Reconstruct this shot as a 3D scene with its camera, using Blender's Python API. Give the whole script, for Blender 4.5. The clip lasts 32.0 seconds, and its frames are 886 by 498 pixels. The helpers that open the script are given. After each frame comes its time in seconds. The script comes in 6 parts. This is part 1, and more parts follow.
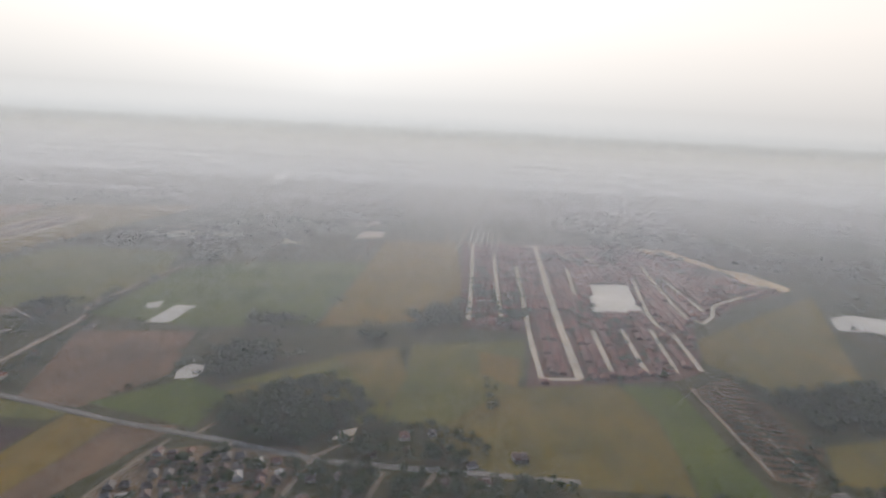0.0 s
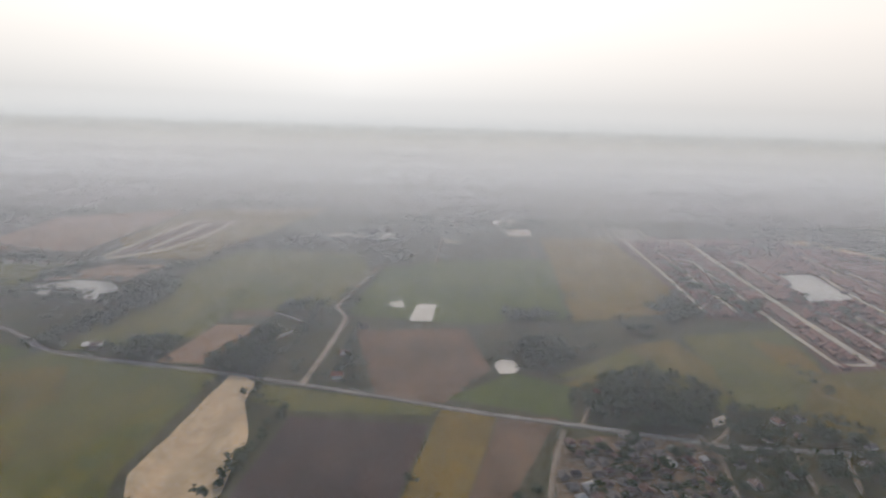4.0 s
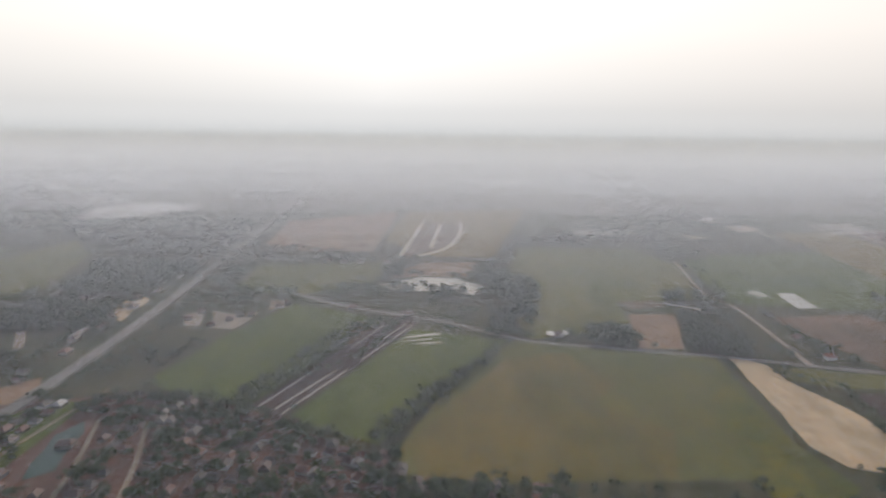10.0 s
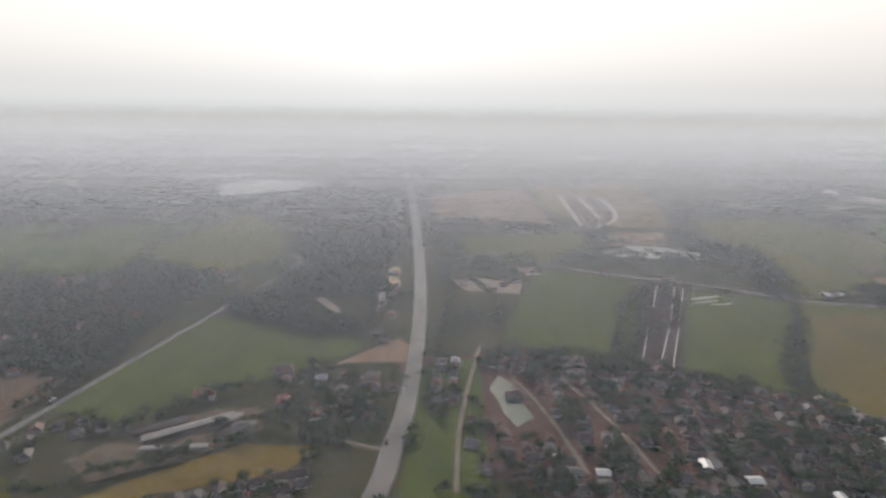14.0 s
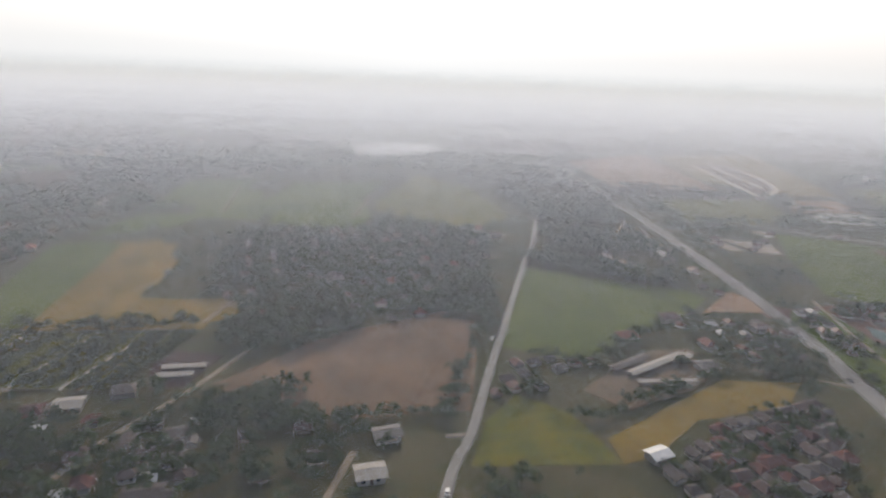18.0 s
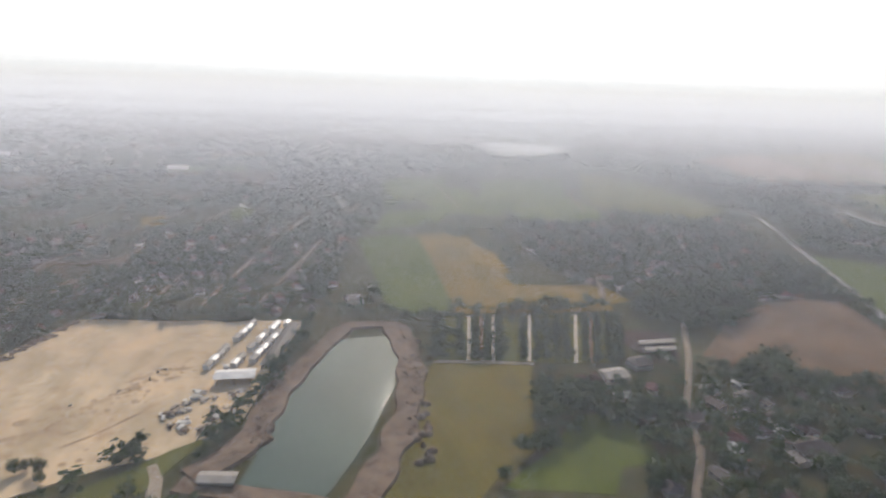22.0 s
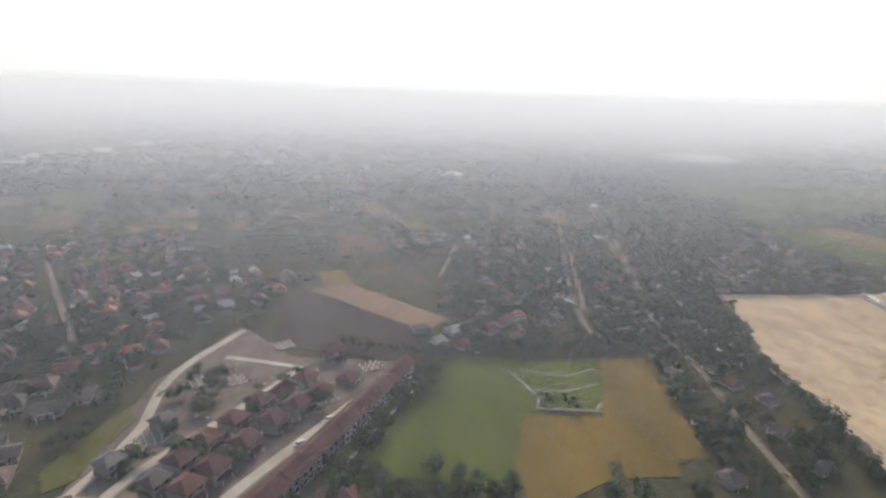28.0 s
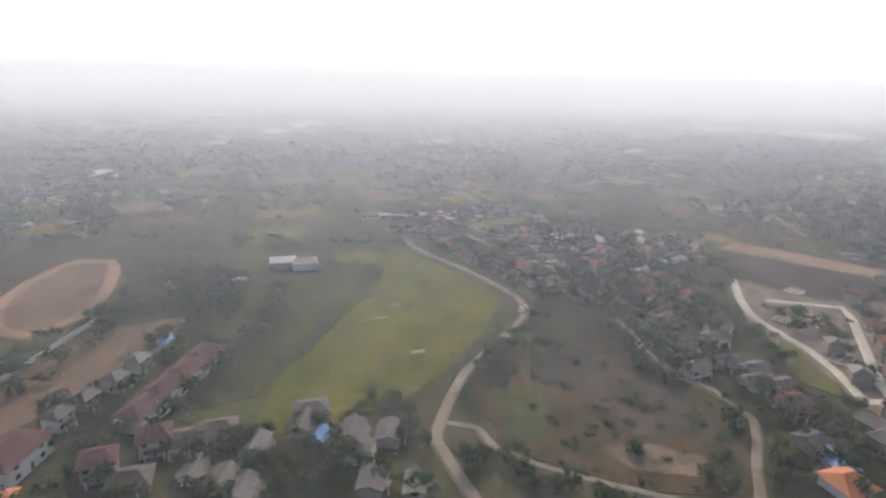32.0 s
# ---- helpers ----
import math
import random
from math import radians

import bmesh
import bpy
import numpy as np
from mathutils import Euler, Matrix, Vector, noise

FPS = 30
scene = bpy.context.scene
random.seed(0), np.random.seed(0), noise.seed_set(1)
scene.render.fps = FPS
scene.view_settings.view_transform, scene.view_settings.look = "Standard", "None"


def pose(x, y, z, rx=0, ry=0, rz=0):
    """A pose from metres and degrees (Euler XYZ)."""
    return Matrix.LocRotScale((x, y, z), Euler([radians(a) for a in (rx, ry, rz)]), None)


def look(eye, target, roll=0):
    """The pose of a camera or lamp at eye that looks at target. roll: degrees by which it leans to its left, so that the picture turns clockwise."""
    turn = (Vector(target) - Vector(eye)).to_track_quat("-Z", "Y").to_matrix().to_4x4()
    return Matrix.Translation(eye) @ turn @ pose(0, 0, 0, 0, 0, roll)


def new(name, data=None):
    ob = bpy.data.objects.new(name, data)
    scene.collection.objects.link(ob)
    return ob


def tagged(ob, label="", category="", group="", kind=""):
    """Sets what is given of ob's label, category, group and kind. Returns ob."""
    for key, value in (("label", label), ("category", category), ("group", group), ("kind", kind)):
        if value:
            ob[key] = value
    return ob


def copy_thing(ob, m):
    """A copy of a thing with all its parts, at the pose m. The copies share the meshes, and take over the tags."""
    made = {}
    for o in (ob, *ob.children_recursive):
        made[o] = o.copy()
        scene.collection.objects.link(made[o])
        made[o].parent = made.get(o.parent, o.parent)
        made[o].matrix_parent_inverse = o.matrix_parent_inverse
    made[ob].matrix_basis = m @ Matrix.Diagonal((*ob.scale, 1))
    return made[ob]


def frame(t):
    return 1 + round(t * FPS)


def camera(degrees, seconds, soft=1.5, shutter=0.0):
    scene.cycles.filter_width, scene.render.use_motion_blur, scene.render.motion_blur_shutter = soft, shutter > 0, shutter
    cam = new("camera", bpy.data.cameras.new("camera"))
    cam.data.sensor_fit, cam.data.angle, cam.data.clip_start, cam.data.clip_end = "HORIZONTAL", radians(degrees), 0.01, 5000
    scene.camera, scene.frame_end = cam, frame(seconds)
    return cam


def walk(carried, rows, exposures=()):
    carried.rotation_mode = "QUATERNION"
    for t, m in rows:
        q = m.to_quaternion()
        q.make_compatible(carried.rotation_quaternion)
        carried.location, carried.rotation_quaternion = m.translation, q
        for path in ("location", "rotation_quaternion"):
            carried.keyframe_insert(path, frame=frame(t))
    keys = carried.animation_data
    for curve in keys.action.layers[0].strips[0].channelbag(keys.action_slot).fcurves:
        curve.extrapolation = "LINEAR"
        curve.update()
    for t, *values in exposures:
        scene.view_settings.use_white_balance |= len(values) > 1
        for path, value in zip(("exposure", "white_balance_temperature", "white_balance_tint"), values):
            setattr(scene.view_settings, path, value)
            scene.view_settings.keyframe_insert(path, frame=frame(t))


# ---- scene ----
cam = camera(74.2, 32.0, soft=2.3)
# seconds, place in metres, heading, pitch and lean in degrees
ROWS = [
    (0.0, 0.00, 0.00, 134.23, -1.47, -14.13, -3.05),
    (0.5, -19.60, 0.00, 133.14, -1.17, -13.99, -2.83),
    (1.0, -39.20, 0.00, 132.06, -1.53, -13.45, -2.62),
    (1.5, -58.80, 0.00, 130.98, -2.25, -13.47, -2.40),
    (2.0, -78.40, 0.00, 129.90, -2.58, -13.35, -2.07),
    (2.5, -98.00, 0.00, 128.82, -2.63, -13.89, -2.04),
    (3.0, -117.60, 0.00, 127.74, -2.66, -13.97, -2.11),
    (3.5, -137.20, 0.00, 126.66, -2.59, -14.05, -1.93),
    (5.5, -215.60, 0.00, 122.33, -2.03, -13.58, -1.91),
    (6.0, -235.20, 0.00, 121.25, -2.29, -13.71, -1.29),
    (6.5, -254.80, 0.00, 120.17, -2.16, -13.80, -1.24),
    (7.0, -274.40, 0.00, 119.09, -1.85, -13.57, -1.05),
    (7.5, -294.00, 0.00, 118.01, -2.06, -13.28, -1.13),
    (8.0, -313.60, 0.00, 116.93, -2.10, -13.52, -1.31),
    (8.5, -333.20, 0.00, 115.85, -2.35, -13.41, -1.47),
    (9.0, -352.80, 0.00, 114.76, -2.43, -14.01, -1.46),
    (9.5, -372.40, 0.00, 113.68, -2.63, -13.29, -1.00),
    (10.0, -392.00, 0.00, 112.60, -2.84, -13.17, -0.93),
    (10.5, -411.60, 0.00, 111.52, -3.17, -13.78, -0.91),
    (11.0, -431.20, 0.00, 110.44, -3.18, -14.20, -1.11),
    (11.5, -450.80, 0.00, 109.36, -3.38, -14.13, -1.32),
    (12.0, -470.40, 0.00, 108.28, -3.28, -14.21, -1.45),
    (12.5, -490.00, 0.00, 107.20, -3.25, -15.30, -1.22),
    (13.0, -509.60, 0.00, 106.11, -3.41, -13.74, -1.22),
    (13.5, -529.20, 0.00, 105.03, -3.78, -13.85, -0.75),
    (14.0, -548.80, 0.00, 103.95, -4.10, -14.96, -0.80),
    (14.5, -568.40, 0.00, 102.87, -4.45, -15.04, -0.20),
    (16.5, -646.80, 0.00, 98.55, -4.92, -16.72, -1.68),
    (17.0, -666.40, 0.00, 97.46, -5.00, -17.09, -2.42),
    (17.5, -686.00, 0.00, 96.38, -5.04, -17.19, -2.34),
    (18.0, -705.60, 0.00, 95.30, -4.94, -17.78, -2.37),
    (18.5, -725.20, 0.00, 94.22, -4.93, -18.30, -2.32),
    (19.0, -744.80, 0.00, 93.14, -5.55, -17.39, -1.83),
    (19.5, -764.40, 0.00, 92.06, -5.67, -17.03, -1.29),
    (20.0, -784.00, 0.00, 90.98, -5.86, -17.18, -1.81),
    (20.5, -803.60, 0.00, 89.90, -5.90, -17.01, -2.17),
    (21.0, -823.20, 0.00, 88.81, -6.12, -17.66, -2.37),
    (21.5, -842.80, 0.00, 87.73, -6.21, -17.38, -2.09),
    (22.0, -862.40, 0.00, 86.65, -6.29, -17.27, -2.16),
    (22.5, -882.00, 0.00, 85.57, -6.39, -16.93, -1.77),
    (23.0, -901.60, 0.00, 84.49, -6.64, -16.15, -1.90),
    (23.5, -921.20, 0.00, 83.41, -6.70, -15.44, -1.93),
    (24.0, -940.80, 0.00, 82.33, -6.71, -15.29, -2.29),
    (24.5, -960.40, 0.00, 81.25, -6.92, -15.04, -2.06),
    (26.5, -1038.80, 0.00, 76.92, -6.92, -15.04, -2.03),
    (27.0, -1058.40, 0.00, 75.84, -7.37, -15.33, -1.90),
    (27.5, -1078.00, 0.00, 74.76, -7.74, -15.80, -2.05),
    (28.0, -1097.60, 0.00, 73.68, -7.99, -15.61, -2.02),
    (28.5, -1117.20, 0.00, 72.60, -8.16, -15.97, -2.18),
    (29.0, -1136.80, 0.00, 71.51, -8.29, -16.08, -2.18),
    (29.5, -1156.40, 0.00, 70.43, -8.07, -15.95, -2.12),
    (30.0, -1176.00, 0.00, 69.35, -7.84, -15.40, -2.10),
    (30.5, -1195.60, 0.00, 68.27, -7.63, -15.07, -1.61),
    (31.0, -1215.20, 0.00, 67.19, -7.44, -15.99, -1.27),
    (31.5, -1234.80, 0.00, 66.11, -7.66, -15.81, -1.18),
    (32.0, -1254.40, 0.00, 65.03, -7.49, -16.97, -1.46),
]
walk(cam, [(t, pose(x, y, z, 90 + pitch, lean, turn)) for t, x, y, z, turn, pitch, lean in ROWS], exposures=[(0.0, 0.16), (9.0, 0.14), (15.0, 0.26), (18.0, 0.48), (20.0, 0.68), (22.0, 0.68), (24.0, 0.5), (27.0, 0.58), (30.0, 0.78), (32.0, 0.84)])

SCALE = 0.56          # the place is drawn up in plan metres and brought to the walk's scale at the end

# ---- light ----
SUN_UP, SUN_SIDE = 34.4, 6.5          # degrees above the horizon, degrees right of north (+y)
world = bpy.data.worlds.new("sky")
scene.world = world
world.use_nodes = True
wt = world.node_tree
sky = wt.nodes.new("ShaderNodeTexSky")
sky.sky_type, sky.sun_disc = "NISHITA", False
sky.sun_elevation, sky.sun_rotation = radians(SUN_UP), radians(SUN_SIDE)
sky.air_density, sky.dust_density, sky.ozone_density = 1.2, 3.0, 1.0
wt.links.new(sky.outputs[0], wt.nodes["Background"].inputs[0])
wt.nodes["Background"].inputs[1].default_value = 0.11
sun_data = bpy.data.lights.new("sun", "SUN")
sun_data.energy, sun_data.angle, sun_data.color = 2.0, radians(9.0), (1.0, 0.905, 0.79)
sun = new("sun", sun_data)
sun.matrix_world = look((0, 0, 900), Vector((0, 0, 900)) - Vector((math.sin(radians(SUN_SIDE)) * math.cos(radians(SUN_UP)), math.cos(radians(SUN_SIDE)) * math.cos(radians(SUN_UP)), math.sin(radians(SUN_UP)))))


# ---- materials ----
def node(tree, kind, **values):
    n = tree.nodes.new(kind)
    for key, value in values.items():
        if key in n.inputs:
            n.inputs[key].default_value = value
    return n


def ramp(tree, fac, stops, constant=False):
    r = tree.nodes.new("ShaderNodeValToRGB")
    if constant:
        r.color_ramp.interpolation = "CONSTANT"
    while len(r.color_ramp.elements) < len(stops):
        r.color_ramp.elements.new(0.5)
    for e, (at, c) in zip(r.color_ramp.elements, stops):
        e.position, e.color = at, (*c, 1)
    tree.links.new(fac, r.inputs[0])
    return r.outputs[0]


def mixed(tree, fac, a, b, how="MIX"):
    m = tree.nodes.new("ShaderNodeMix")
    m.data_type, m.blend_type = "RGBA", how
    for socket, value in ((m.inputs[0], fac), (m.inputs[6], a), (m.inputs[7], b)):
        if isinstance(value, bpy.types.NodeSocket):
            tree.links.new(value, socket)
        else:
            socket.default_value = value if isinstance(value, (int, float)) else (*value, 1)
    return m.outputs[2]


def vivid(colour, by=1.2):
    mean = sum(colour) / 3
    return tuple(max(mean + (v - mean) * by, 0.004) for v in colour)


def material(name, a, b, c=None, big=0.02, fine=0.35, rough=0.75, sheen=0.15, metal=0.0, rows=None, bump=0.3, pieces="", tones=None, through_light=0.0):
    """A surface of two or three tones: patches (big, per metre), grain (fine), planted rows, a tone per object or per piece."""
    a, b, c = vivid(a), vivid(b), c and vivid(c)
    m = bpy.data.materials.new(name)
    m.use_nodes = True
    t = m.node_tree
    p = t.nodes["Principled BSDF"]
    geo = t.nodes.new("ShaderNodeNewGeometry")
    n1 = node(t, "ShaderNodeTexNoise", Scale=big / SCALE, Detail=5.0, Roughness=0.6)
    n2 = node(t, "ShaderNodeTexNoise", Scale=fine / SCALE, Detail=6.0, Roughness=0.7)
    for n in (n1, n2):
        t.links.new(geo.outputs["Position"], n.inputs["Vector"])
    colour = ramp(t, n1.outputs[0], [(0.36, a), (0.62, b)])
    if tones:
        if pieces == "island":
            source = geo.outputs["Random Per Island"]
        else:
            source = t.nodes.new("ShaderNodeObjectInfo").outputs["Random"]
        colour = mixed(t, 0.22, ramp(t, source, tones, constant=True), colour, "MIX")
    if c:
        colour = mixed(t, ramp(t, n2.outputs[0], [(0.5, (0, 0, 0)), (0.7, (1, 1, 1))]), colour, c)
    if big < 0.1:          # wider stains and damp streaks across fields and yards
        drag = t.nodes.new("ShaderNodeMapping")
        drag.inputs["Rotation"].default_value = (0, 0, radians(17))
        drag.inputs["Scale"].default_value = (1.0, 0.42, 1.0)
        t.links.new(geo.outputs["Position"], drag.inputs[0])
        n3 = node(t, "ShaderNodeTexNoise", Scale=0.045 / SCALE, Detail=4.0, Roughness=0.65)
        t.links.new(drag.outputs[0], n3.inputs["Vector"])
        colour = mixed(t, 0.75, colour, ramp(t, n3.outputs[0], [(0.38, (0.74, 0.76, 0.74)), (0.52, (1.0, 1.0, 1.0)), (0.66, (1.22, 1.16, 1.1))]), "MULTIPLY")
    grain = ramp(t, n2.outputs[0], [(0.3, (0.72, 0.72, 0.72)), (0.7, (1.2, 1.2, 1.2))])
    colour = mixed(t, 0.7, colour, grain, "MULTIPLY")
    height = n2.outputs[0]
    if rows:
        angle, width, depth = rows
        turn = t.nodes.new("ShaderNodeMapping")
        turn.inputs["Rotation"].default_value = (0, 0, radians(angle))
        t.links.new(geo.outputs["Position"], turn.inputs[0])
        w = node(t, "ShaderNodeTexWave", Scale=0.314 / width / SCALE, Distortion=1.2, Detail=2.0)
        t.links.new(turn.outputs[0], w.inputs["Vector"])
        colour = mixed(t, depth, colour, ramp(t, w.outputs[0], [(0.25, (0.5, 0.5, 0.5)), (0.75, (1.25, 1.25, 1.25))]), "MULTIPLY")
    t.links.new(colour, p.inputs["Base Color"])
    p.inputs["Roughness"].default_value, p.inputs["Metallic"].default_value = rough, metal
    p.inputs["Specular IOR Level"].default_value = sheen
    if bump:
        bn = node(t, "ShaderNodeBump", Strength=bump, Distance=0.3)
        t.links.new(height, bn.inputs["Height"])
        t.links.new(bn.outputs[0], p.inputs["Normal"])
    if through_light:
        leaf = t.nodes.new("ShaderNodeBsdfTranslucent")
        t.links.new(colour, leaf.inputs[0])
        both = t.nodes.new("ShaderNodeMixShader")
        both.inputs[0].default_value = through_light
        t.links.new(p.outputs[0], both.inputs[1])
        t.links.new(leaf.outputs[0], both.inputs[2])
        t.links.new(both.outputs[0], t.nodes["Material Output"].inputs[0])
    return m


M = {
    "ground": material("rough_ground", (0.043, 0.046, 0.020), (0.074, 0.066, 0.035), (0.036, 0.042, 0.019), big=0.022, fine=0.11, sheen=0.03, rough=0.9),
    "gold": material("ripe_rice", (0.141, 0.101, 0.029), (0.180, 0.129, 0.042), (0.101, 0.092, 0.027), big=0.015, rows=(12, 3.0, 0.12), sheen=0.03, rough=0.85),
    "ochre": material("ripening_rice", (0.103, 0.090, 0.027), (0.146, 0.113, 0.038), (0.079, 0.082, 0.026), big=0.013, rows=(-15, 4.0, 0.12), sheen=0.03, rough=0.85),
    "olive": material("olive_paddy", (0.086, 0.092, 0.029), (0.129, 0.116, 0.038), (0.074, 0.080, 0.025), big=0.012, rows=(8, 4.0, 0.12), sheen=0.03, rough=0.85),
    "green": material("green_paddy", (0.064, 0.083, 0.020), (0.091, 0.105, 0.025), (0.050, 0.064, 0.018), big=0.012, rows=(5, 4.0, 0.1), sheen=0.03, rough=0.85),
    "olive_weeds": material("overgrown_paddy", (0.045, 0.055, 0.021), (0.072, 0.074, 0.028), (0.036, 0.046, 0.018), big=0.04, fine=0.2, rows=(80, 9.0, 0.1), sheen=0.03, rough=0.9),
    "lime": material("fresh_paddy", (0.065, 0.075, 0.015), (0.125, 0.112, 0.024), (0.048, 0.057, 0.014), big=0.045, fine=0.14, rows=(80, 9.0, 0.12), sheen=0.03, rough=0.85),
    "brown": material("stubble_field", (0.117, 0.083, 0.056), (0.165, 0.115, 0.078), (0.099, 0.074, 0.045), big=0.015, rows=(20, 5.0, 0.12), sheen=0.03, rough=0.9),
    "dark": material("ploughed_earth", (0.054, 0.040, 0.035), (0.077, 0.056, 0.047), (0.043, 0.034, 0.029), big=0.02, rows=(0, 2.0, 0.3), sheen=0.03, rough=0.9),
    "tan": material("bare_earth", (0.198, 0.137, 0.093), (0.270, 0.188, 0.130), (0.144, 0.105, 0.070), big=0.02, sheen=0.03, rough=0.9),
    "scuff": material("scuffed_sand", (0.29, 0.215, 0.145), (0.38, 0.29, 0.20), (0.235, 0.175, 0.120), big=0.12, fine=0.35, sheen=0.06, rough=0.9, bump=0.5),
    "weeds": material("dark_weeds", (0.037, 0.046, 0.020), (0.072, 0.071, 0.030), (0.031, 0.038, 0.016), big=0.05, fine=0.3, sheen=0.03, rough=0.9),
    "scrub": material("dry_scrub", (0.046, 0.042, 0.022), (0.095, 0.065, 0.039), (0.036, 0.037, 0.018), big=0.06, fine=0.25, sheen=0.03, rough=0.9),
    "burnt": material("burnt_scrub", (0.044, 0.038, 0.029), (0.074, 0.058, 0.042), (0.040, 0.040, 0.023), big=0.05, fine=0.3, sheen=0.03, rough=0.9),
    "sand": material("pale_sand", (0.42, 0.325, 0.222), (0.51, 0.405, 0.285), (0.31, 0.230, 0.155), big=0.018, fine=0.085, sheen=0.06, rough=0.9, bump=0.5),
    "roof_pale": material("pale_sheet_roof", (0.230, 0.205, 0.180), (0.300, 0.275, 0.245), (0.17, 0.15, 0.13), big=0.3, fine=1.5, rough=0.6),
    "redearth": material("red_brown_earth", (0.093, 0.056, 0.044), (0.134, 0.081, 0.064), (0.066, 0.054, 0.035), big=0.05, fine=0.3, sheen=0.03, rough=0.9),
    "yard": material("trodden_earth", (0.098, 0.078, 0.052), (0.180, 0.134, 0.099), (0.066, 0.065, 0.035), big=0.09, fine=0.22, sheen=0.03, rough=0.9),
    "bank": material("reddish_bank", (0.090, 0.066, 0.048), (0.185, 0.138, 0.104), (0.070, 0.056, 0.038), big=0.16, fine=0.3, sheen=0.06, rough=0.8, bump=0.6),
    "asphalt": material("worn_asphalt", (0.150, 0.140, 0.130), (0.200, 0.190, 0.175), (0.13, 0.12, 0.115), big=0.03, fine=0.6, sheen=0.06, rough=0.6, bump=0.1),
    "track": material("dusty_track", (0.225, 0.190, 0.152), (0.295, 0.252, 0.205), (0.165, 0.136, 0.104), big=0.05, fine=0.4, sheen=0.06, rough=0.7, bump=0.2),
    "concrete": material("pale_concrete", (0.37, 0.325, 0.268), (0.44, 0.395, 0.335), (0.29, 0.25, 0.205), big=0.05, fine=0.5, sheen=0.06, rough=0.6, bump=0.1),
    "marking": material("road_paint", (0.62, 0.62, 0.60), (0.70, 0.70, 0.68), rough=0.6, bump=0.0),
    "trunk": material("bark", (0.090, 0.065, 0.045), (0.130, 0.100, 0.070), big=0.5, fine=4.0, rough=0.85),
    "leaf": material("dark_leaves", (0.028, 0.043, 0.016), (0.045, 0.062, 0.024), big=0.05, fine=0.5, rough=0.8, sheen=0.03, bump=0.0, tones=[(0.0, (0.025, 0.039, 0.016)), (0.3, (0.036, 0.051, 0.019)), (0.6, (0.044, 0.056, 0.022)), (0.85, (0.054, 0.058, 0.027))], through_light=0.14),
    "woods": material("far_leaves", (0.028, 0.043, 0.016), (0.047, 0.060, 0.025), big=0.006, fine=0.1, rough=0.8, sheen=0.03, bump=0.0, pieces="island", tones=[(0.0, (0.029, 0.043, 0.018)), (0.35, (0.035, 0.050, 0.020)), (0.7, (0.042, 0.054, 0.022)), (0.9, (0.050, 0.055, 0.026))], through_light=0.14),
    "wall": material("rendered_wall", (0.240, 0.210, 0.180), (0.330, 0.300, 0.265), (0.19, 0.165, 0.14), big=0.4, fine=2.0, rough=0.8, tones=[(0.0, (0.27, 0.24, 0.20)), (0.35, (0.22, 0.18, 0.14)), (0.7, (0.42, 0.40, 0.37)), (0.85, (0.19, 0.165, 0.14))]),
    "wall_white": material("white_wall", (0.540, 0.510, 0.470), (0.620, 0.600, 0.560), (0.44, 0.41, 0.37), big=0.4, fine=2.0, rough=0.8),
    "wall_stuff": material("far_walls", (0.26, 0.235, 0.205), (0.36, 0.33, 0.30), big=0.05, fine=0.5, rough=0.8, pieces="island", tones=[(0.0, (0.24, 0.21, 0.18)), (0.5, (0.18, 0.155, 0.13)), (0.9, (0.50, 0.48, 0.45))]),
    "roof_red": material("red_tiles", (0.104, 0.054, 0.047), (0.138, 0.072, 0.062), (0.084, 0.052, 0.046), big=0.3, fine=1.5, rough=0.9, sheen=0.05, tones=[(0.0, (0.112, 0.054, 0.047)), (0.4, (0.092, 0.050, 0.045)), (0.75, (0.140, 0.068, 0.055))]),
    "roof_orange": material("orange_tiles", (0.380, 0.150, 0.080), (0.460, 0.205, 0.115), (0.25, 0.11, 0.07), big=0.3, fine=1.5, rough=0.65),
    "roof_brown": material("brown_roof", (0.062, 0.044, 0.037), (0.090, 0.064, 0.053), (0.048, 0.036, 0.030), big=0.3, fine=1.5, rough=0.6, tones=[(0.0, (0.066, 0.049, 0.043)), (0.3, (0.092, 0.056, 0.047)), (0.5, (0.084, 0.074, 0.067)), (0.7, (0.048, 0.040, 0.037)), (0.93, (0.120, 0.108, 0.098))]),
    "roof_grey": material("grey_sheet_roof", (0.068, 0.058, 0.051), (0.100, 0.087, 0.077), (0.052, 0.045, 0.040), big=0.3, fine=1.5, rough=0.6, sheen=0.2, tones=[(0.0, (0.080, 0.067, 0.058)), (0.4, (0.062, 0.052, 0.046)), (0.85, (0.145, 0.130, 0.116))]),
    "roof_white": material("white_sheet_roof", (0.420, 0.405, 0.385), (0.520, 0.505, 0.485), big=0.3, fine=1.5, rough=0.4, sheen=0.7),
    "roof_blue": material("blue_sheet_roof", (0.075, 0.140, 0.280), (0.100, 0.175, 0.330), (0.06, 0.11, 0.22), big=0.3, fine=1.5, rough=0.45),
    "roof_teal": material("teal_sheet_roof", (0.130, 0.330, 0.300), (0.180, 0.400, 0.360), big=0.3, fine=1.5, rough=0.45),
    "roof_stuff": material("far_roofs", (0.110, 0.080, 0.070), (0.150, 0.110, 0.095), big=0.05, fine=0.5, rough=0.5, sheen=0.15, pieces="island", tones=[(0.0, (0.100, 0.060, 0.050)), (0.25, (0.076, 0.062, 0.055)), (0.5, (0.145, 0.070, 0.052)), (0.75, (0.130, 0.118, 0.106)), (0.965, (0.46, 0.44, 0.42))]),
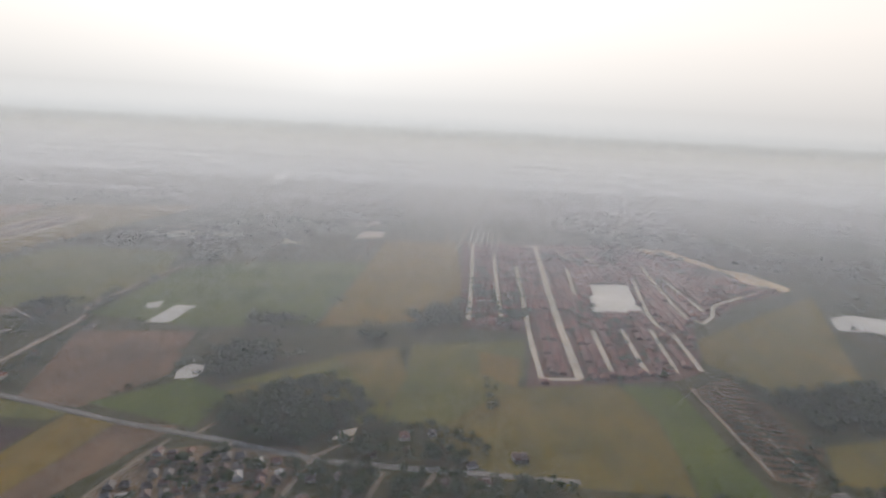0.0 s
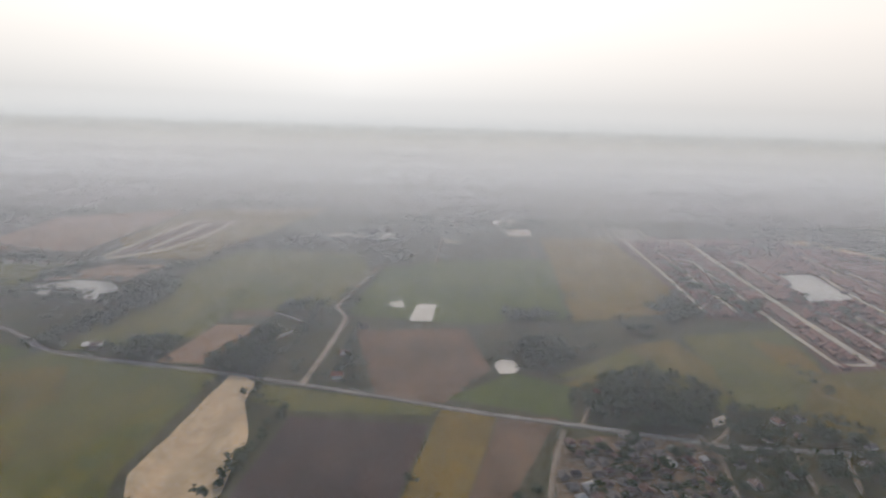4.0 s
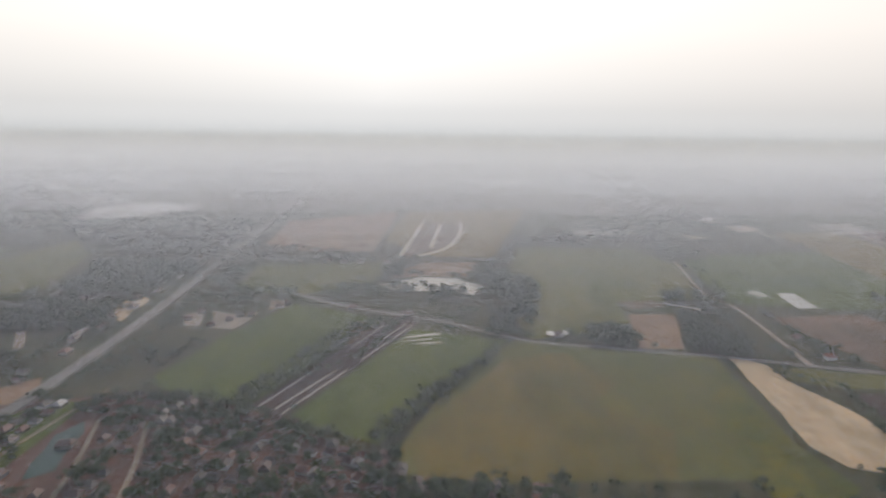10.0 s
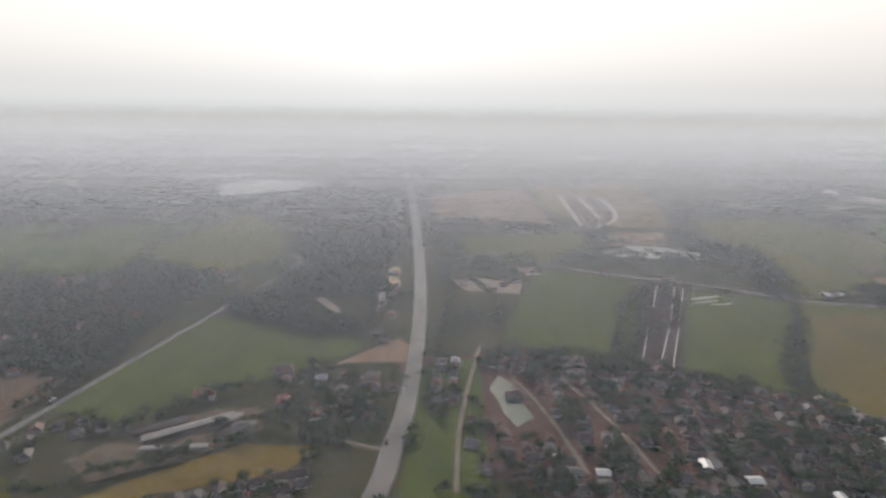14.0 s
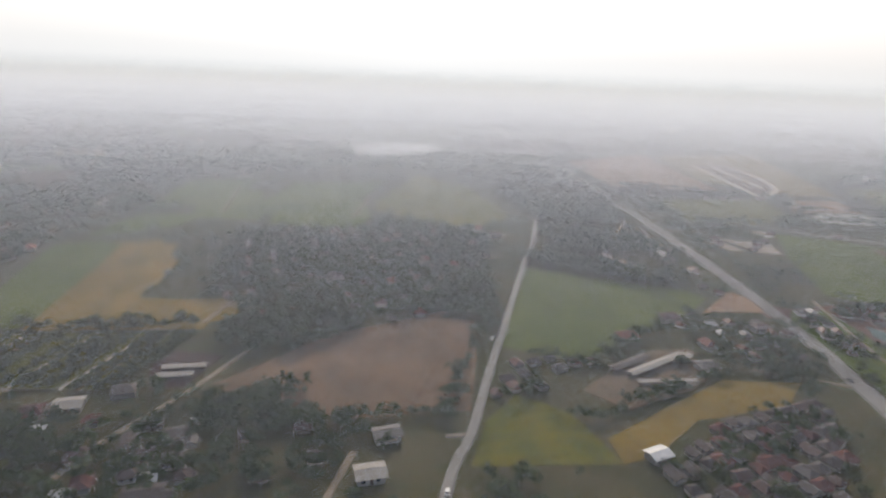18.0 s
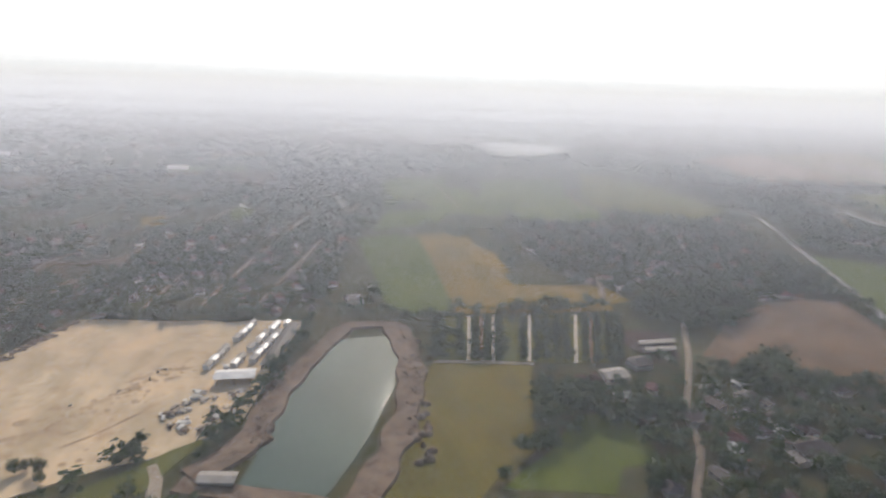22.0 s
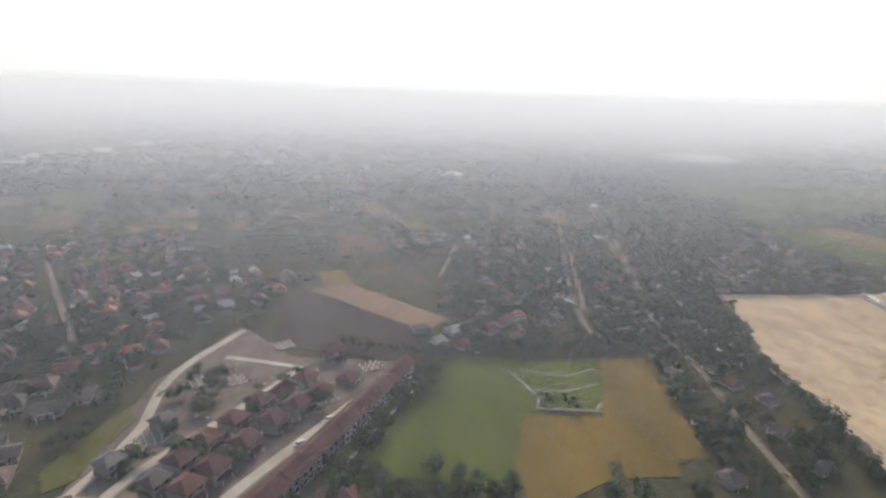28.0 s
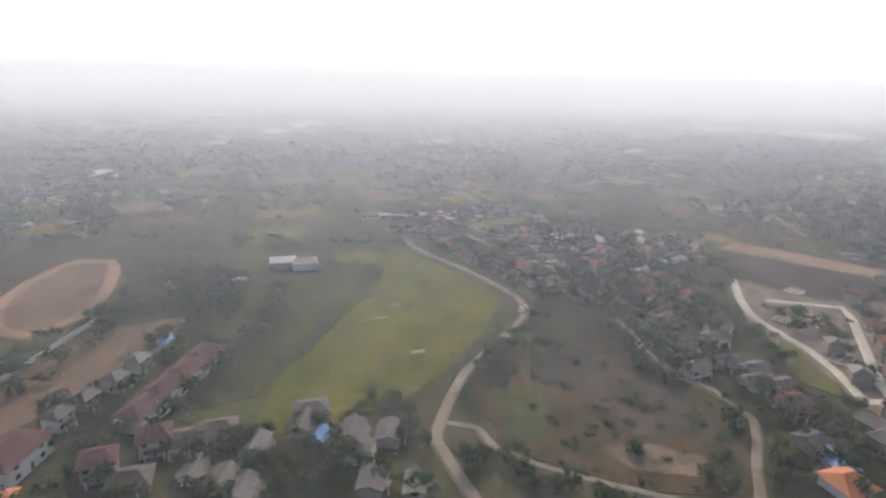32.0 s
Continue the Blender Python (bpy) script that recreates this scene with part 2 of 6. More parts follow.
    "red_stuff": material("far_red_roofs", (0.150, 0.060, 0.045), (0.200, 0.085, 0.062), big=0.05, fine=0.5, rough=0.6, sheen=0.15, pieces="island", tones=[(0.0, (0.150, 0.060, 0.046)), (0.35, (0.200, 0.085, 0.055)), (0.6, (0.110, 0.080, 0.070)), (0.8, (0.270, 0.110, 0.065)), (0.93, (0.45, 0.43, 0.40))]),
    "estate_stuff": material("estate_roofs", (0.150, 0.065, 0.055), (0.190, 0.090, 0.075), big=0.03, fine=0.5, rough=0.6, sheen=0.15, pieces="island", tones=[(0.0, (0.175, 0.064, 0.050)), (0.4, (0.145, 0.060, 0.050)), (0.8, (0.195, 0.100, 0.084))]),
    "glass": material("dark_window", (0.020, 0.024, 0.028), (0.030, 0.034, 0.040), big=0.5, rough=0.12, sheen=0.5, bump=0.0),
    "timber": material("dark_timber", (0.080, 0.055, 0.040), (0.120, 0.085, 0.060), big=0.5, fine=3.0, rough=0.9),
    "rubble": material("heaped_rubble", (0.160, 0.130, 0.105), (0.300, 0.260, 0.215), (0.10, 0.085, 0.07), big=0.2, fine=1.2, rough=0.85),
}


def water_material(name, colour, rough, ripple):
    m = bpy.data.materials.new(name)
    m.use_nodes = True
    t = m.node_tree
    p = t.nodes["Principled BSDF"]
    geo = t.nodes.new("ShaderNodeNewGeometry")
    n1 = node(t, "ShaderNodeTexNoise", Scale=0.02 / SCALE, Detail=4.0)
    n2 = node(t, "ShaderNodeTexNoise", Scale=0.6 / SCALE, Detail=3.0)
    for n in (n1, n2):
        t.links.new(geo.outputs["Position"], n.inputs["Vector"])
    t.links.new(ramp(t, n1.outputs[0], [(0.35, [v * 0.85 for v in colour]), (0.65, [min(1, v * 1.1) for v in colour])]), p.inputs["Base Color"])
    bn = node(t, "ShaderNodeBump", Strength=ripple, Distance=0.15)
    t.links.new(n2.outputs[0], bn.inputs["Height"])
    t.links.new(bn.outputs[0], p.inputs["Normal"])
    p.inputs["Roughness"].default_value, p.inputs["IOR"].default_value = rough, 1.33
    p.inputs["Specular IOR Level"].default_value = 0.2
    return m


M["plot"] = material("building_plot_earth", (0.125, 0.098, 0.082), (0.195, 0.157, 0.132), (0.088, 0.072, 0.056), big=0.09, fine=0.22, sheen=0.03, rough=0.9)
M["dirt_lane"] = material("worn_dirt_lane", (0.165, 0.135, 0.106), (0.225, 0.19, 0.152), (0.12, 0.098, 0.072), big=0.06, fine=0.4, sheen=0.06, rough=0.8, bump=0.2)
M["pond"] = water_material("green_pond_water", (0.046, 0.076, 0.062), 0.07, 0.07)
M["wet"] = material("wet_mud", (0.110, 0.115, 0.090), (0.190, 0.195, 0.170), (0.07, 0.08, 0.045), big=0.1, fine=0.4, rough=0.6, sheen=0.2, bump=0.0)
# the white sky's reflection is put into this pale base colour
M["shallow"] = water_material("sky_painted_shallow_water", (0.42, 0.40, 0.36), 0.10, 0.03)


def haze_strip_material(tone):
    """Haze colour painted on flat strips: light passes through them and scatters back alike."""
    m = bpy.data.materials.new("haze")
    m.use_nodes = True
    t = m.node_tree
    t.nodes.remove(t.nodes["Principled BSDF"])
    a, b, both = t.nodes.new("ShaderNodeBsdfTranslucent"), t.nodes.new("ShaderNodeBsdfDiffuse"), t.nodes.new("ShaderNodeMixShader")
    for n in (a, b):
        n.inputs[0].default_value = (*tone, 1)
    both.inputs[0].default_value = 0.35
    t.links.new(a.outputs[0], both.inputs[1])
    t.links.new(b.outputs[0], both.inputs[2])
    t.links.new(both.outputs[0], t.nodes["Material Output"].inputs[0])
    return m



# ---- building aids ----
FIXED = []          # outlines that trees and houses keep out of
LANES = []          # road pieces (a, b, half width)
rng = np.random.default_rng(7)


def inside(points, outline):
    x, y = points[:, 0], points[:, 1]
    hit = np.zeros(len(points), bool)
    for (ax, ay), (bx, by) in zip(outline, outline[1:] + outline[:1]):
        if ay != by:
            hit ^= ((ay > y) != (by > y)) & (x < (bx - ax) * (y - ay) / (by - ay) + ax)
    return hit


def on_lane(points, spare=0.0):
    hit = np.zeros(len(points), bool)
    for (ax, ay), (bx, by), half in LANES:
        d = np.array((bx - ax, by - ay), float)
        k = np.clip(((points - (ax, ay)) @ d) / max(d @ d, 1e-6), 0, 1)
        hit |= np.hypot(*(points - (ax, ay) - k[:, None] * d).T) < half + spare
    return hit


def free(points, spare=1.5):
    bad = on_lane(points, spare)
    for outline in FIXED:
        bad |= inside(points, outline)
    return points[~bad]


def scatter(outline, per_hectare, keep=True):
    xs, ys = zip(*outline)
    area = (max(xs) - min(xs)) * (max(ys) - min(ys)) / 1e4
    n = max(int(area * per_hectare), 1)
    pts = np.column_stack((rng.uniform(min(xs), max(xs), n), rng.uniform(min(ys), max(ys), n)))
    pts = pts[inside(pts, outline)]
    return free(pts) if keep else pts


def mesh_from(name, verts, faces, mats, index=None):
    me = bpy.data.meshes.new(name)
    me.from_pydata([tuple(v) for v in verts], [], [tuple(int(i) for i in f) for f in faces])
    for m in mats:
        me.materials.append(m)
    if index is not None:
        me.polygons.foreach_set("material_index", index)
    me.update()
    return me


def quads_mesh(name, verts, quads, mat):
    """A large mesh of quads, straight from arrays."""
    me = bpy.data.meshes.new(name)
    me.vertices.add(len(verts))
    me.vertices.foreach_set("co", np.ascontiguousarray(verts, np.float32).ravel())
    me.loops.add(quads.size)
    me.loops.foreach_set("vertex_index", np.ascontiguousarray(quads, np.int32).ravel())
    me.polygons.add(len(quads))
    me.polygons.foreach_set("loop_start", np.arange(0, quads.size, 4, dtype=np.int32))
    me.polygons.foreach_set("loop_total", np.full(len(quads), 4, np.int32))
    me.materials.append(mat)
    me.update(calc_edges=True)
    return me


def part(name, bm, mat, parent, label=""):
    me = bpy.data.meshes.new(name)
    bm.to_mesh(me)
    bm.free()
    me.materials.append(mat)
    ob = new(name, me)
    ob.parent = parent
    if label:
        ob["label"] = label
    return ob


def box(bm, x0, x1, y0, y1, z0, z1):
    v = [bm.verts.new(p) for p in ((x0, y0, z0), (x1, y0, z0), (x1, y1, z0), (x0, y1, z0), (x0, y0, z1), (x1, y0, z1), (x1, y1, z1), (x0, y1, z1))]
    for f in ((3, 2, 1, 0), (4, 5, 6, 7), (0, 1, 5, 4), (1, 2, 6, 5), (2, 3, 7, 6), (3, 0, 4, 7)):
        bm.faces.new([v[i] for i in f])
    return bm


def boxes(*sizes):
    bm = bmesh.new()
    for s in sizes:
        box(bm, *s)
    return bm


def ragged(outline, step=14.0, jitter=1.6):
    """The outline with its long sides broken up and a little uneven, as field edges are."""
    out = []
    for (ax, ay), (bx, by) in zip(outline, outline[1:] + outline[:1]):
        n = max(int(math.hypot(bx - ax, by - ay) / step), 1)
        for k in range(n):
            x, y = ax + (bx - ax) * k / n, ay + (by - ay) * k / n
            if k:
                v = noise.noise_vector((x * 0.05, y * 0.05, 3.0))
                x, y = x + v.x * jitter, y + v.y * jitter
            out.append((x, y))
    return out


LEVEL = [0.06]


def plate(name, outline, mat, label, category, top=None, deep=0.25, jitter=1.6, fixed=True):
    """A flat piece of land with its own edge, lying on the ground."""
    if top is None:
        LEVEL[0] += 0.003
        top = LEVEL[0]
    line = ragged(outline, jitter=jitter)
    bm = bmesh.new()
    face = bm.faces.new([bm.verts.new((x, y, top)) for x, y in line])
    if face.normal.z < 0 or sum(a[0] * b[1] - b[0] * a[1] for a, b in zip(line, line[1:] + line[:1])) < 0:
        face.normal_flip()
    side = bmesh.ops.extrude_edge_only(bm, edges=bm.edges[:])
    for v in (g for g in side["geom"] if isinstance(g, bmesh.types.BMVert)):
        v.co.z = top - deep
    bmesh.ops.triangulate(bm, faces=[f for f in bm.faces if len(f.verts) > 4])
    me = bpy.data.meshes.new(name)
    bm.to_mesh(me)
    bm.free()
    me.materials.append(mat)
    if fixed:
        FIXED.append(list(outline))
    return tagged(new(name, me), label, category, kind="structure")


def lane(name, points, width, mat, label, top=0.55, deep=0.6, uneven=0.08):
    """A strip of road through the points, with a cambered crown and sloping verges."""
    pts = [Vector((x, y)) for x, y in points]
    fine = []
    for i in range(len(pts) - 1):
        p0, p1, p2, p3 = pts[max(i - 1, 0)], pts[i], pts[i + 1], pts[min(i + 2, len(pts) - 1)]
        n = max(int((p2 - p1).length / (5 if uneven > 0.2 else 12)), 1)
        for k in range(n):
            u = k / n
            fine.append(0.5 * ((2 * p1) + (p2 - p0) * u + (2 * p0 - 5 * p1 + 4 * p2 - p3) * u * u + (3 * p1 - p0 - 3 * p2 + p3) * u ** 3))
    fine.append(pts[-1])
    verts, faces = [], []
    for i, p in enumerate(fine):
        d = (fine[min(i + 1, len(fine) - 1)] - fine[max(i - 1, 0)]).normalized()
        side = Vector((-d.y, d.x))
        w = width / 2 * (1 + uneven * noise.noise((p.x * 0.06, p.y * 0.06, 0)))
        lift = uneven * 1.5 * noise.noise((p.x * 0.09, p.y * 0.09, 4)) if uneven > 0.2 else 0.0
        for s, z in ((w + 0.8, top - deep), (w, top), (lift, top + 0.08 + lift), (-w, top), (-w - 0.8, top - deep)):
            verts.append((*(p + side * s), z))
        if i:
            a = 5 * (i - 1)
            faces += [(a + k, a + k + 1, a + k + 6, a + k + 5) for k in range(4)]
    for a, b in zip(fine, fine[1:]):
        LANES.append(((a.x, a.y), (b.x, b.y), width / 2))
    me = mesh_from(name, verts, faces, [mat])
    ob = tagged(new(name, me), label, "road", kind="structure")
    return ob


# ---- ground ----
def ground_sheet():
    nx, ny = 110, 66
    x, y = np.meshgrid(np.linspace(-9400, 7200, nx), np.linspace(-1500, 8300, ny))
    verts = np.column_stack((x.ravel(), y.ravel(), np.zeros(nx * ny)))
    i = np.arange(nx * ny).reshape(ny, nx)
    quads = np.column_stack((i[:-1, :-1].ravel(), i[:-1, 1:].ravel(), i[1:, 1:].ravel(), i[1:, :-1].ravel()))
    me = quads_mesh("ground", verts, quads, M["ground"])
    tagged(new("ground", me), "flat olive farmland reaching the hazy horizon", "ground", kind="structure")


ground_sheet()


def height_ramp(t, low, high, stops):
    """A colour ramp over the height above the ground, in plan metres."""
    geo = t.nodes.new("ShaderNodeNewGeometry")
    xyz = t.nodes.new("ShaderNodeSeparateXYZ")
    t.links.new(geo.outputs["Position"], xyz.inputs[0])
    span = t.nodes.new("ShaderNodeMapRange")
    for k, v in ((1, low * SCALE), (2, high * SCALE), (3, 0.0), (4, 1.0)):
        span.inputs[k].default_value = v
    t.links.new(xyz.outputs[2], span.inputs[0])
    return ramp(t, span.outputs[0], stops), xyz


def backdrop():
    """Glowing screen far behind everything, painted as haze paler upwards and towards the sun."""
    m = bpy.data.materials.new("painted_far_haze")
    m.use_nodes = True
    t = m.node_tree
    t.nodes.remove(t.nodes["Principled BSDF"])
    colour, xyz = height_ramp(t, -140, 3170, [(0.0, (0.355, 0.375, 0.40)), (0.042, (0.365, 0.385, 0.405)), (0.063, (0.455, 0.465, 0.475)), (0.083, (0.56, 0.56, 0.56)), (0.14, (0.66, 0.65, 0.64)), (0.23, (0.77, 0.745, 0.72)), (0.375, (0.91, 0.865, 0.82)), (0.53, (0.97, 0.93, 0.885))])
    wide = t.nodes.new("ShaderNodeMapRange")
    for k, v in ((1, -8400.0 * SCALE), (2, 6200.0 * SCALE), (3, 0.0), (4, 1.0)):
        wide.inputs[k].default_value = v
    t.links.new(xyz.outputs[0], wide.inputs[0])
    # the sunward glow is painted in: brighter middle, dimmer sides
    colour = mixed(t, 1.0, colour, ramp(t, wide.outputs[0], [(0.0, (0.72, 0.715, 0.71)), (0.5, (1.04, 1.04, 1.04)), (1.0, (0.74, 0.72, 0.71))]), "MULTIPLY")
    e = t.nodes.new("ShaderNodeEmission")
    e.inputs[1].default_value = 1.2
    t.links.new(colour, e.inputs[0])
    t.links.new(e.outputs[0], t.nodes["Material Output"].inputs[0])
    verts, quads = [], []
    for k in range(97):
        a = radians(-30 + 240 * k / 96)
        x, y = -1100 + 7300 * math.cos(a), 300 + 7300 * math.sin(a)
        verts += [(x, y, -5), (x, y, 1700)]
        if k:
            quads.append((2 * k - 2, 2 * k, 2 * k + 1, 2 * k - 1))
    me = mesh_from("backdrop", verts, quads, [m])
    tagged(new("backdrop", me), "glowing backdrop painted as white haze above the horizon", "sky", kind="structure")
    # glowing strips in the last miles before it paint white haze, thinner towards ground
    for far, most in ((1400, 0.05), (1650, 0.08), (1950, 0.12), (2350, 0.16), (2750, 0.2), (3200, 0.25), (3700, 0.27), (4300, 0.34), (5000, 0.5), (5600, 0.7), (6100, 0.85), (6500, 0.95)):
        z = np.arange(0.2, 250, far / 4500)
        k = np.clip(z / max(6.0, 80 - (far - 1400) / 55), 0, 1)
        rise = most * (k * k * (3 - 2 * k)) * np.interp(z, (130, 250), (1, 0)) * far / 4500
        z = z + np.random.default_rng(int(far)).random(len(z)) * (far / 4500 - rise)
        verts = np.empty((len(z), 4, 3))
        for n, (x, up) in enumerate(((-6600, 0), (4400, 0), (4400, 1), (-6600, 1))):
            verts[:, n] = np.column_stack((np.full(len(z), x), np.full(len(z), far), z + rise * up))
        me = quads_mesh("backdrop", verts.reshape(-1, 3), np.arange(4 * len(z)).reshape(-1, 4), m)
        tagged(new("backdrop", me), "glowing strips painted as white haze low over the far plain", "sky", kind="structure")


backdrop()


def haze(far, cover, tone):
    """Flat strips imitating haze, sparse at the ground and thinning out above the flight."""
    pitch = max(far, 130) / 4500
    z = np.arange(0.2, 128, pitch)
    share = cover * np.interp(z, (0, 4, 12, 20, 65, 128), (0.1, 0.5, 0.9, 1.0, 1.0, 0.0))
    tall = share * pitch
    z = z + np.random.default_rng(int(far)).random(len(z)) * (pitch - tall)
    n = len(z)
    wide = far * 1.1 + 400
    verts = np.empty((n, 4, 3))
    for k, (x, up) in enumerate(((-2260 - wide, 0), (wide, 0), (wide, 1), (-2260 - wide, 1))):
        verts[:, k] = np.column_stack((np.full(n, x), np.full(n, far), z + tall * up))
    me = quads_mesh("haze", verts.reshape(-1, 3), np.arange(4 * n).reshape(-1, 4), haze_strip_material(tone))
    tagged(new("haze", me), "flat strips imitating thin blue-grey haze over the plain", "haze", kind="stuff")


# the haze tone is painted sheet by sheet, brighter further off, duller past 1300
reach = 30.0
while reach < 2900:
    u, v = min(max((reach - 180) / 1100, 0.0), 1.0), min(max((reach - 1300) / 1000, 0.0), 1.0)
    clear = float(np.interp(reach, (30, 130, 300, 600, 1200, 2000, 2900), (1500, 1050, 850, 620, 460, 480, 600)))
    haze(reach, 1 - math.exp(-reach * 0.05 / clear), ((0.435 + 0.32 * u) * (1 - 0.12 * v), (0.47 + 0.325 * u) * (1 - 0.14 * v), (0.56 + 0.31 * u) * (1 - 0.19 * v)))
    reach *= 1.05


# ---- fields, water, roads ----
def field(kind, outline, label):
    plate("field", outline, M[kind], label, "field")


field("gold", [(-61, 991), (63, 1005), (57, 726), (18, 619), (-107, 587), (-87, 741)], "ripe golden rice field between low bunds")
field("ochre", [(69, 464), (182, 480), (197, 421), (193, 366), (186, 324), (63, 335), (13, 380), (42, 434)], "ripening yellow-brown rice field between low bunds")
field("green", [(184, 480), (236, 475), (239, 326), (188, 323), (194, 368), (198, 424)], "deep green rice paddy between low bunds")
field("olive", [(-4, 552), (114, 573), (99, 489), (60, 440), (21, 397), (-23, 401), (-9, 474)], "olive green paddy field between low bunds")
field("gold", [(62, 540), (103, 528), (90, 466), (60, 488)], "ripe golden rice field between low bunds")
field("ochre", [(-75, 521), (-18, 544), (-7, 480), (-25, 405), (-63, 431), (-160, 439), (-89, 483)], "ripening yellow-brown rice field between low bunds")
field("green", [(-352, 600), (-318, 790), (-241, 827), (-76, 851), (-109, 595), (-225, 576)], "deep green rice paddy between low bunds")
field("olive", [(-592, 497), (-599, 578), (-570, 752), (-539, 874), (-359, 859), (-338, 759), (-374, 618), (-419, 608), (-475, 607), (-485, 533), (-540, 511)], "olive green paddy field between low bunds")
field("brown", [(-307, 417), (-336, 553), (-224, 565), (-211, 468), (-254, 409)], "dry brown stubble field between low bunds")
field("green", [(-252, 416), (-192, 463), (-149, 438), (-160, 386)], "deep green rice paddy between low bunds")
field("ochre", [(309, 594), (555, 773), (447, 541), (431, 501), (326, 471), (289, 536)], "ripening yellow-brown rice field between low bunds")
field("ochre", [(315, 389), (393, 406), (342, 338), (292, 340)], "ripening yellow-brown rice field between low bunds")
field("olive", [(-163, 452), (-75, 514), (-19, 418), (-39, 397), (-86, 468)], "olive green paddy field between low bunds")
field("gold", [(-257, 399), (-216, 389), (-250, 282), (-288, 284)], "ripe golden rice field between low bunds")
field("dark", [(-368, 388), (-266, 378), (-290, 284), (-385, 286)], "dark freshly ploughed field between low bunds")
field("brown", [(-214, 391), (-170, 388), (-225, 285), (-249, 283)], "dry brown stubble field between low bunds")
field("olive", [(-398, 436), (-257, 402), (-266, 390), (-368, 396), (-404, 410)], "olive green paddy field between low bunds")
field("olive", [(-709, 320), (-673, 406), (-640, 455), (-605, 497), (-540, 479), (-440, 455), (-462, 285), (-702, 287)], "olive green paddy field between low bunds")
field("lime", [(-474, 402), (-458, 401), (-457, 320), (-449, 276), (-462, 265), (-505, 270), (-499, 324)], "bright yellow-green rice paddy between low bunds")
field("ochre", [(-699, 315), (-647, 359), (-563, 373), (-528, 338), (-548, 287), (-696, 289)], "ripening yellow-brown rice field between low bunds")
field("tan", [(-476, 565), (-427, 565), (-459, 473), (-500, 476)], "cleared square of bare tan earth")
plate("sand_pit", [(-430, 452), (-418, 450), (-405, 438), (-406, 410), (-395, 378), (-388, 350), (-390, 320), (-389, 300), (-400, 287), (-425, 290), (-442, 296), (-450, 318), (-446, 345), (-441, 375), (-436, 414)], M["sand"], "long pale sand fill beside a lane", "sand", deep=0.5, top=0.40, jitter=3.5)
field("green", [(-900, 418), (-867, 515), (-824, 599), (-757, 568), (-731, 545), (-781, 449), (-814, 377), (-863, 391)], "deep green rice paddy between low bunds")
field("brown", [(-754, 546), (-729, 537), (-755, 486), (-761, 500)], "dry brown stubble field between low bunds")
field("dark", [(-812, 376), (-709, 578), (-695, 537), (-787, 359)], "dark weedy strip of ground between ditches")
field("green", [(-699, 524), (-614, 496), (-644, 444), (-721, 327), (-783, 359)], "deep green rice paddy between low bunds")
field("ochre", [(-710, 318), (-622, 455), (-568, 468), (-542, 409), (-599, 338)], "ripening yellow-brown rice field between low bunds")
field("olive", [(-903, 763), (-729, 779), (-744, 688), (-819, 635), (-903, 648)], "olive green paddy field between low bunds")
field("tan", [(-926, 1078), (-726, 1194), (-757, 837), (-923, 845)], "bare tan earth field between low bunds")
field("gold", [(-717, 1181), (-461, 1232), (-583, 812), (-666, 808), (-743, 915)], "ripe golden rice field between low bunds")
field("green", [(-1187, 328), (-1172, 376), (-1139, 476), (-1016, 425), (-1009, 409), (-1038, 381), (-1099, 342), (-1139, 308)], "deep green rice paddy between low bunds")
field("brown", [(-1347, 280), (-1312, 331), (-1230, 374), (-1199, 366), (-1205, 315), (-1216, 258), (-1281, 253)], "dry brown stubble field between low bunds")
field("lime", [(-1222, 215), (-1210, 249), (-1190, 273), (-1164, 253), (-1152, 214)], "bright yellow-green rice paddy between low bunds")
field("gold", [(-1152, 214), (-1153, 233), (-1065, 286), (-1018, 282), (-1042, 258), (-1100, 247), (-1134, 219)], "ripe golden rice field between low bunds")
field("green", [(-1466, 629), (-1515, 784), (-1420, 763), (-1394, 619)], "deep green rice paddy between low bunds")
field("green", [(-1385, 608), (-1388, 680), (-1309, 802), (-1278, 653), (-1294, 588)], "deep green rice paddy between low bunds")
field("olive", [(-1278, 678), (-1222, 839), (-1152, 837), (-1113, 653), (-1186, 597)], "olive green paddy field between low bunds")
field("gold", [(-1529, 530), (-1471, 547), (-1435, 483), (-1433, 431), (-1464, 424)], "ripe golden rice field between low bunds")
field("gold", [(-1453, 407), (-1367, 399), (-1358, 371), (-1418, 351)], "ripe golden rice field between low bunds")
field("green", [(-1533, 373), (-1556, 527), (-1521, 540), (-1499, 529), (-1487, 374), (-1490, 355), (-1521, 354)], "deep green rice paddy between low bunds")
field("gold", [(-1487, 374), (-1499, 529), (-1451, 537), (-1435, 399), (-1374, 405), (-1377, 354), (-1486, 352)], "ripe golden rice field between low bunds")
field("ochre", [(-1490, 188), (-1517, 238), (-1505, 290), (-1456, 279), (-1459, 262), (-1472, 206)], "ripening yellow-brown rice field between low bunds")
field("green", [(-1465, 199), (-1434, 228), (-1419, 226), (-1419, 195), (-1475, 190)], "deep green rice paddy between low bunds")
field("ochre", [(-1509, 285), (-1451, 287), (-1465, 244), (-1478, 207), (-1501, 178), (-1540, 182), (-1524, 228)], "ripe golden rice field between low bunds")
field("green", [(-1444, 233), (-1425, 231), (-1432, 207), (-1447, 178), (-1491, 184), (-1465, 206)], "deep green rice paddy between low bunds")
field("green", [(-1390, 822), (-1261, 847), (-1321, 633), (-1372, 622), (-1417, 666)], "deep green rice paddy between low bunds")
field("olive", [(-1214, 905), (-1171, 847), (-1115, 650), (-1211, 671), (-1278, 708)], "olive green paddy field between low bunds")
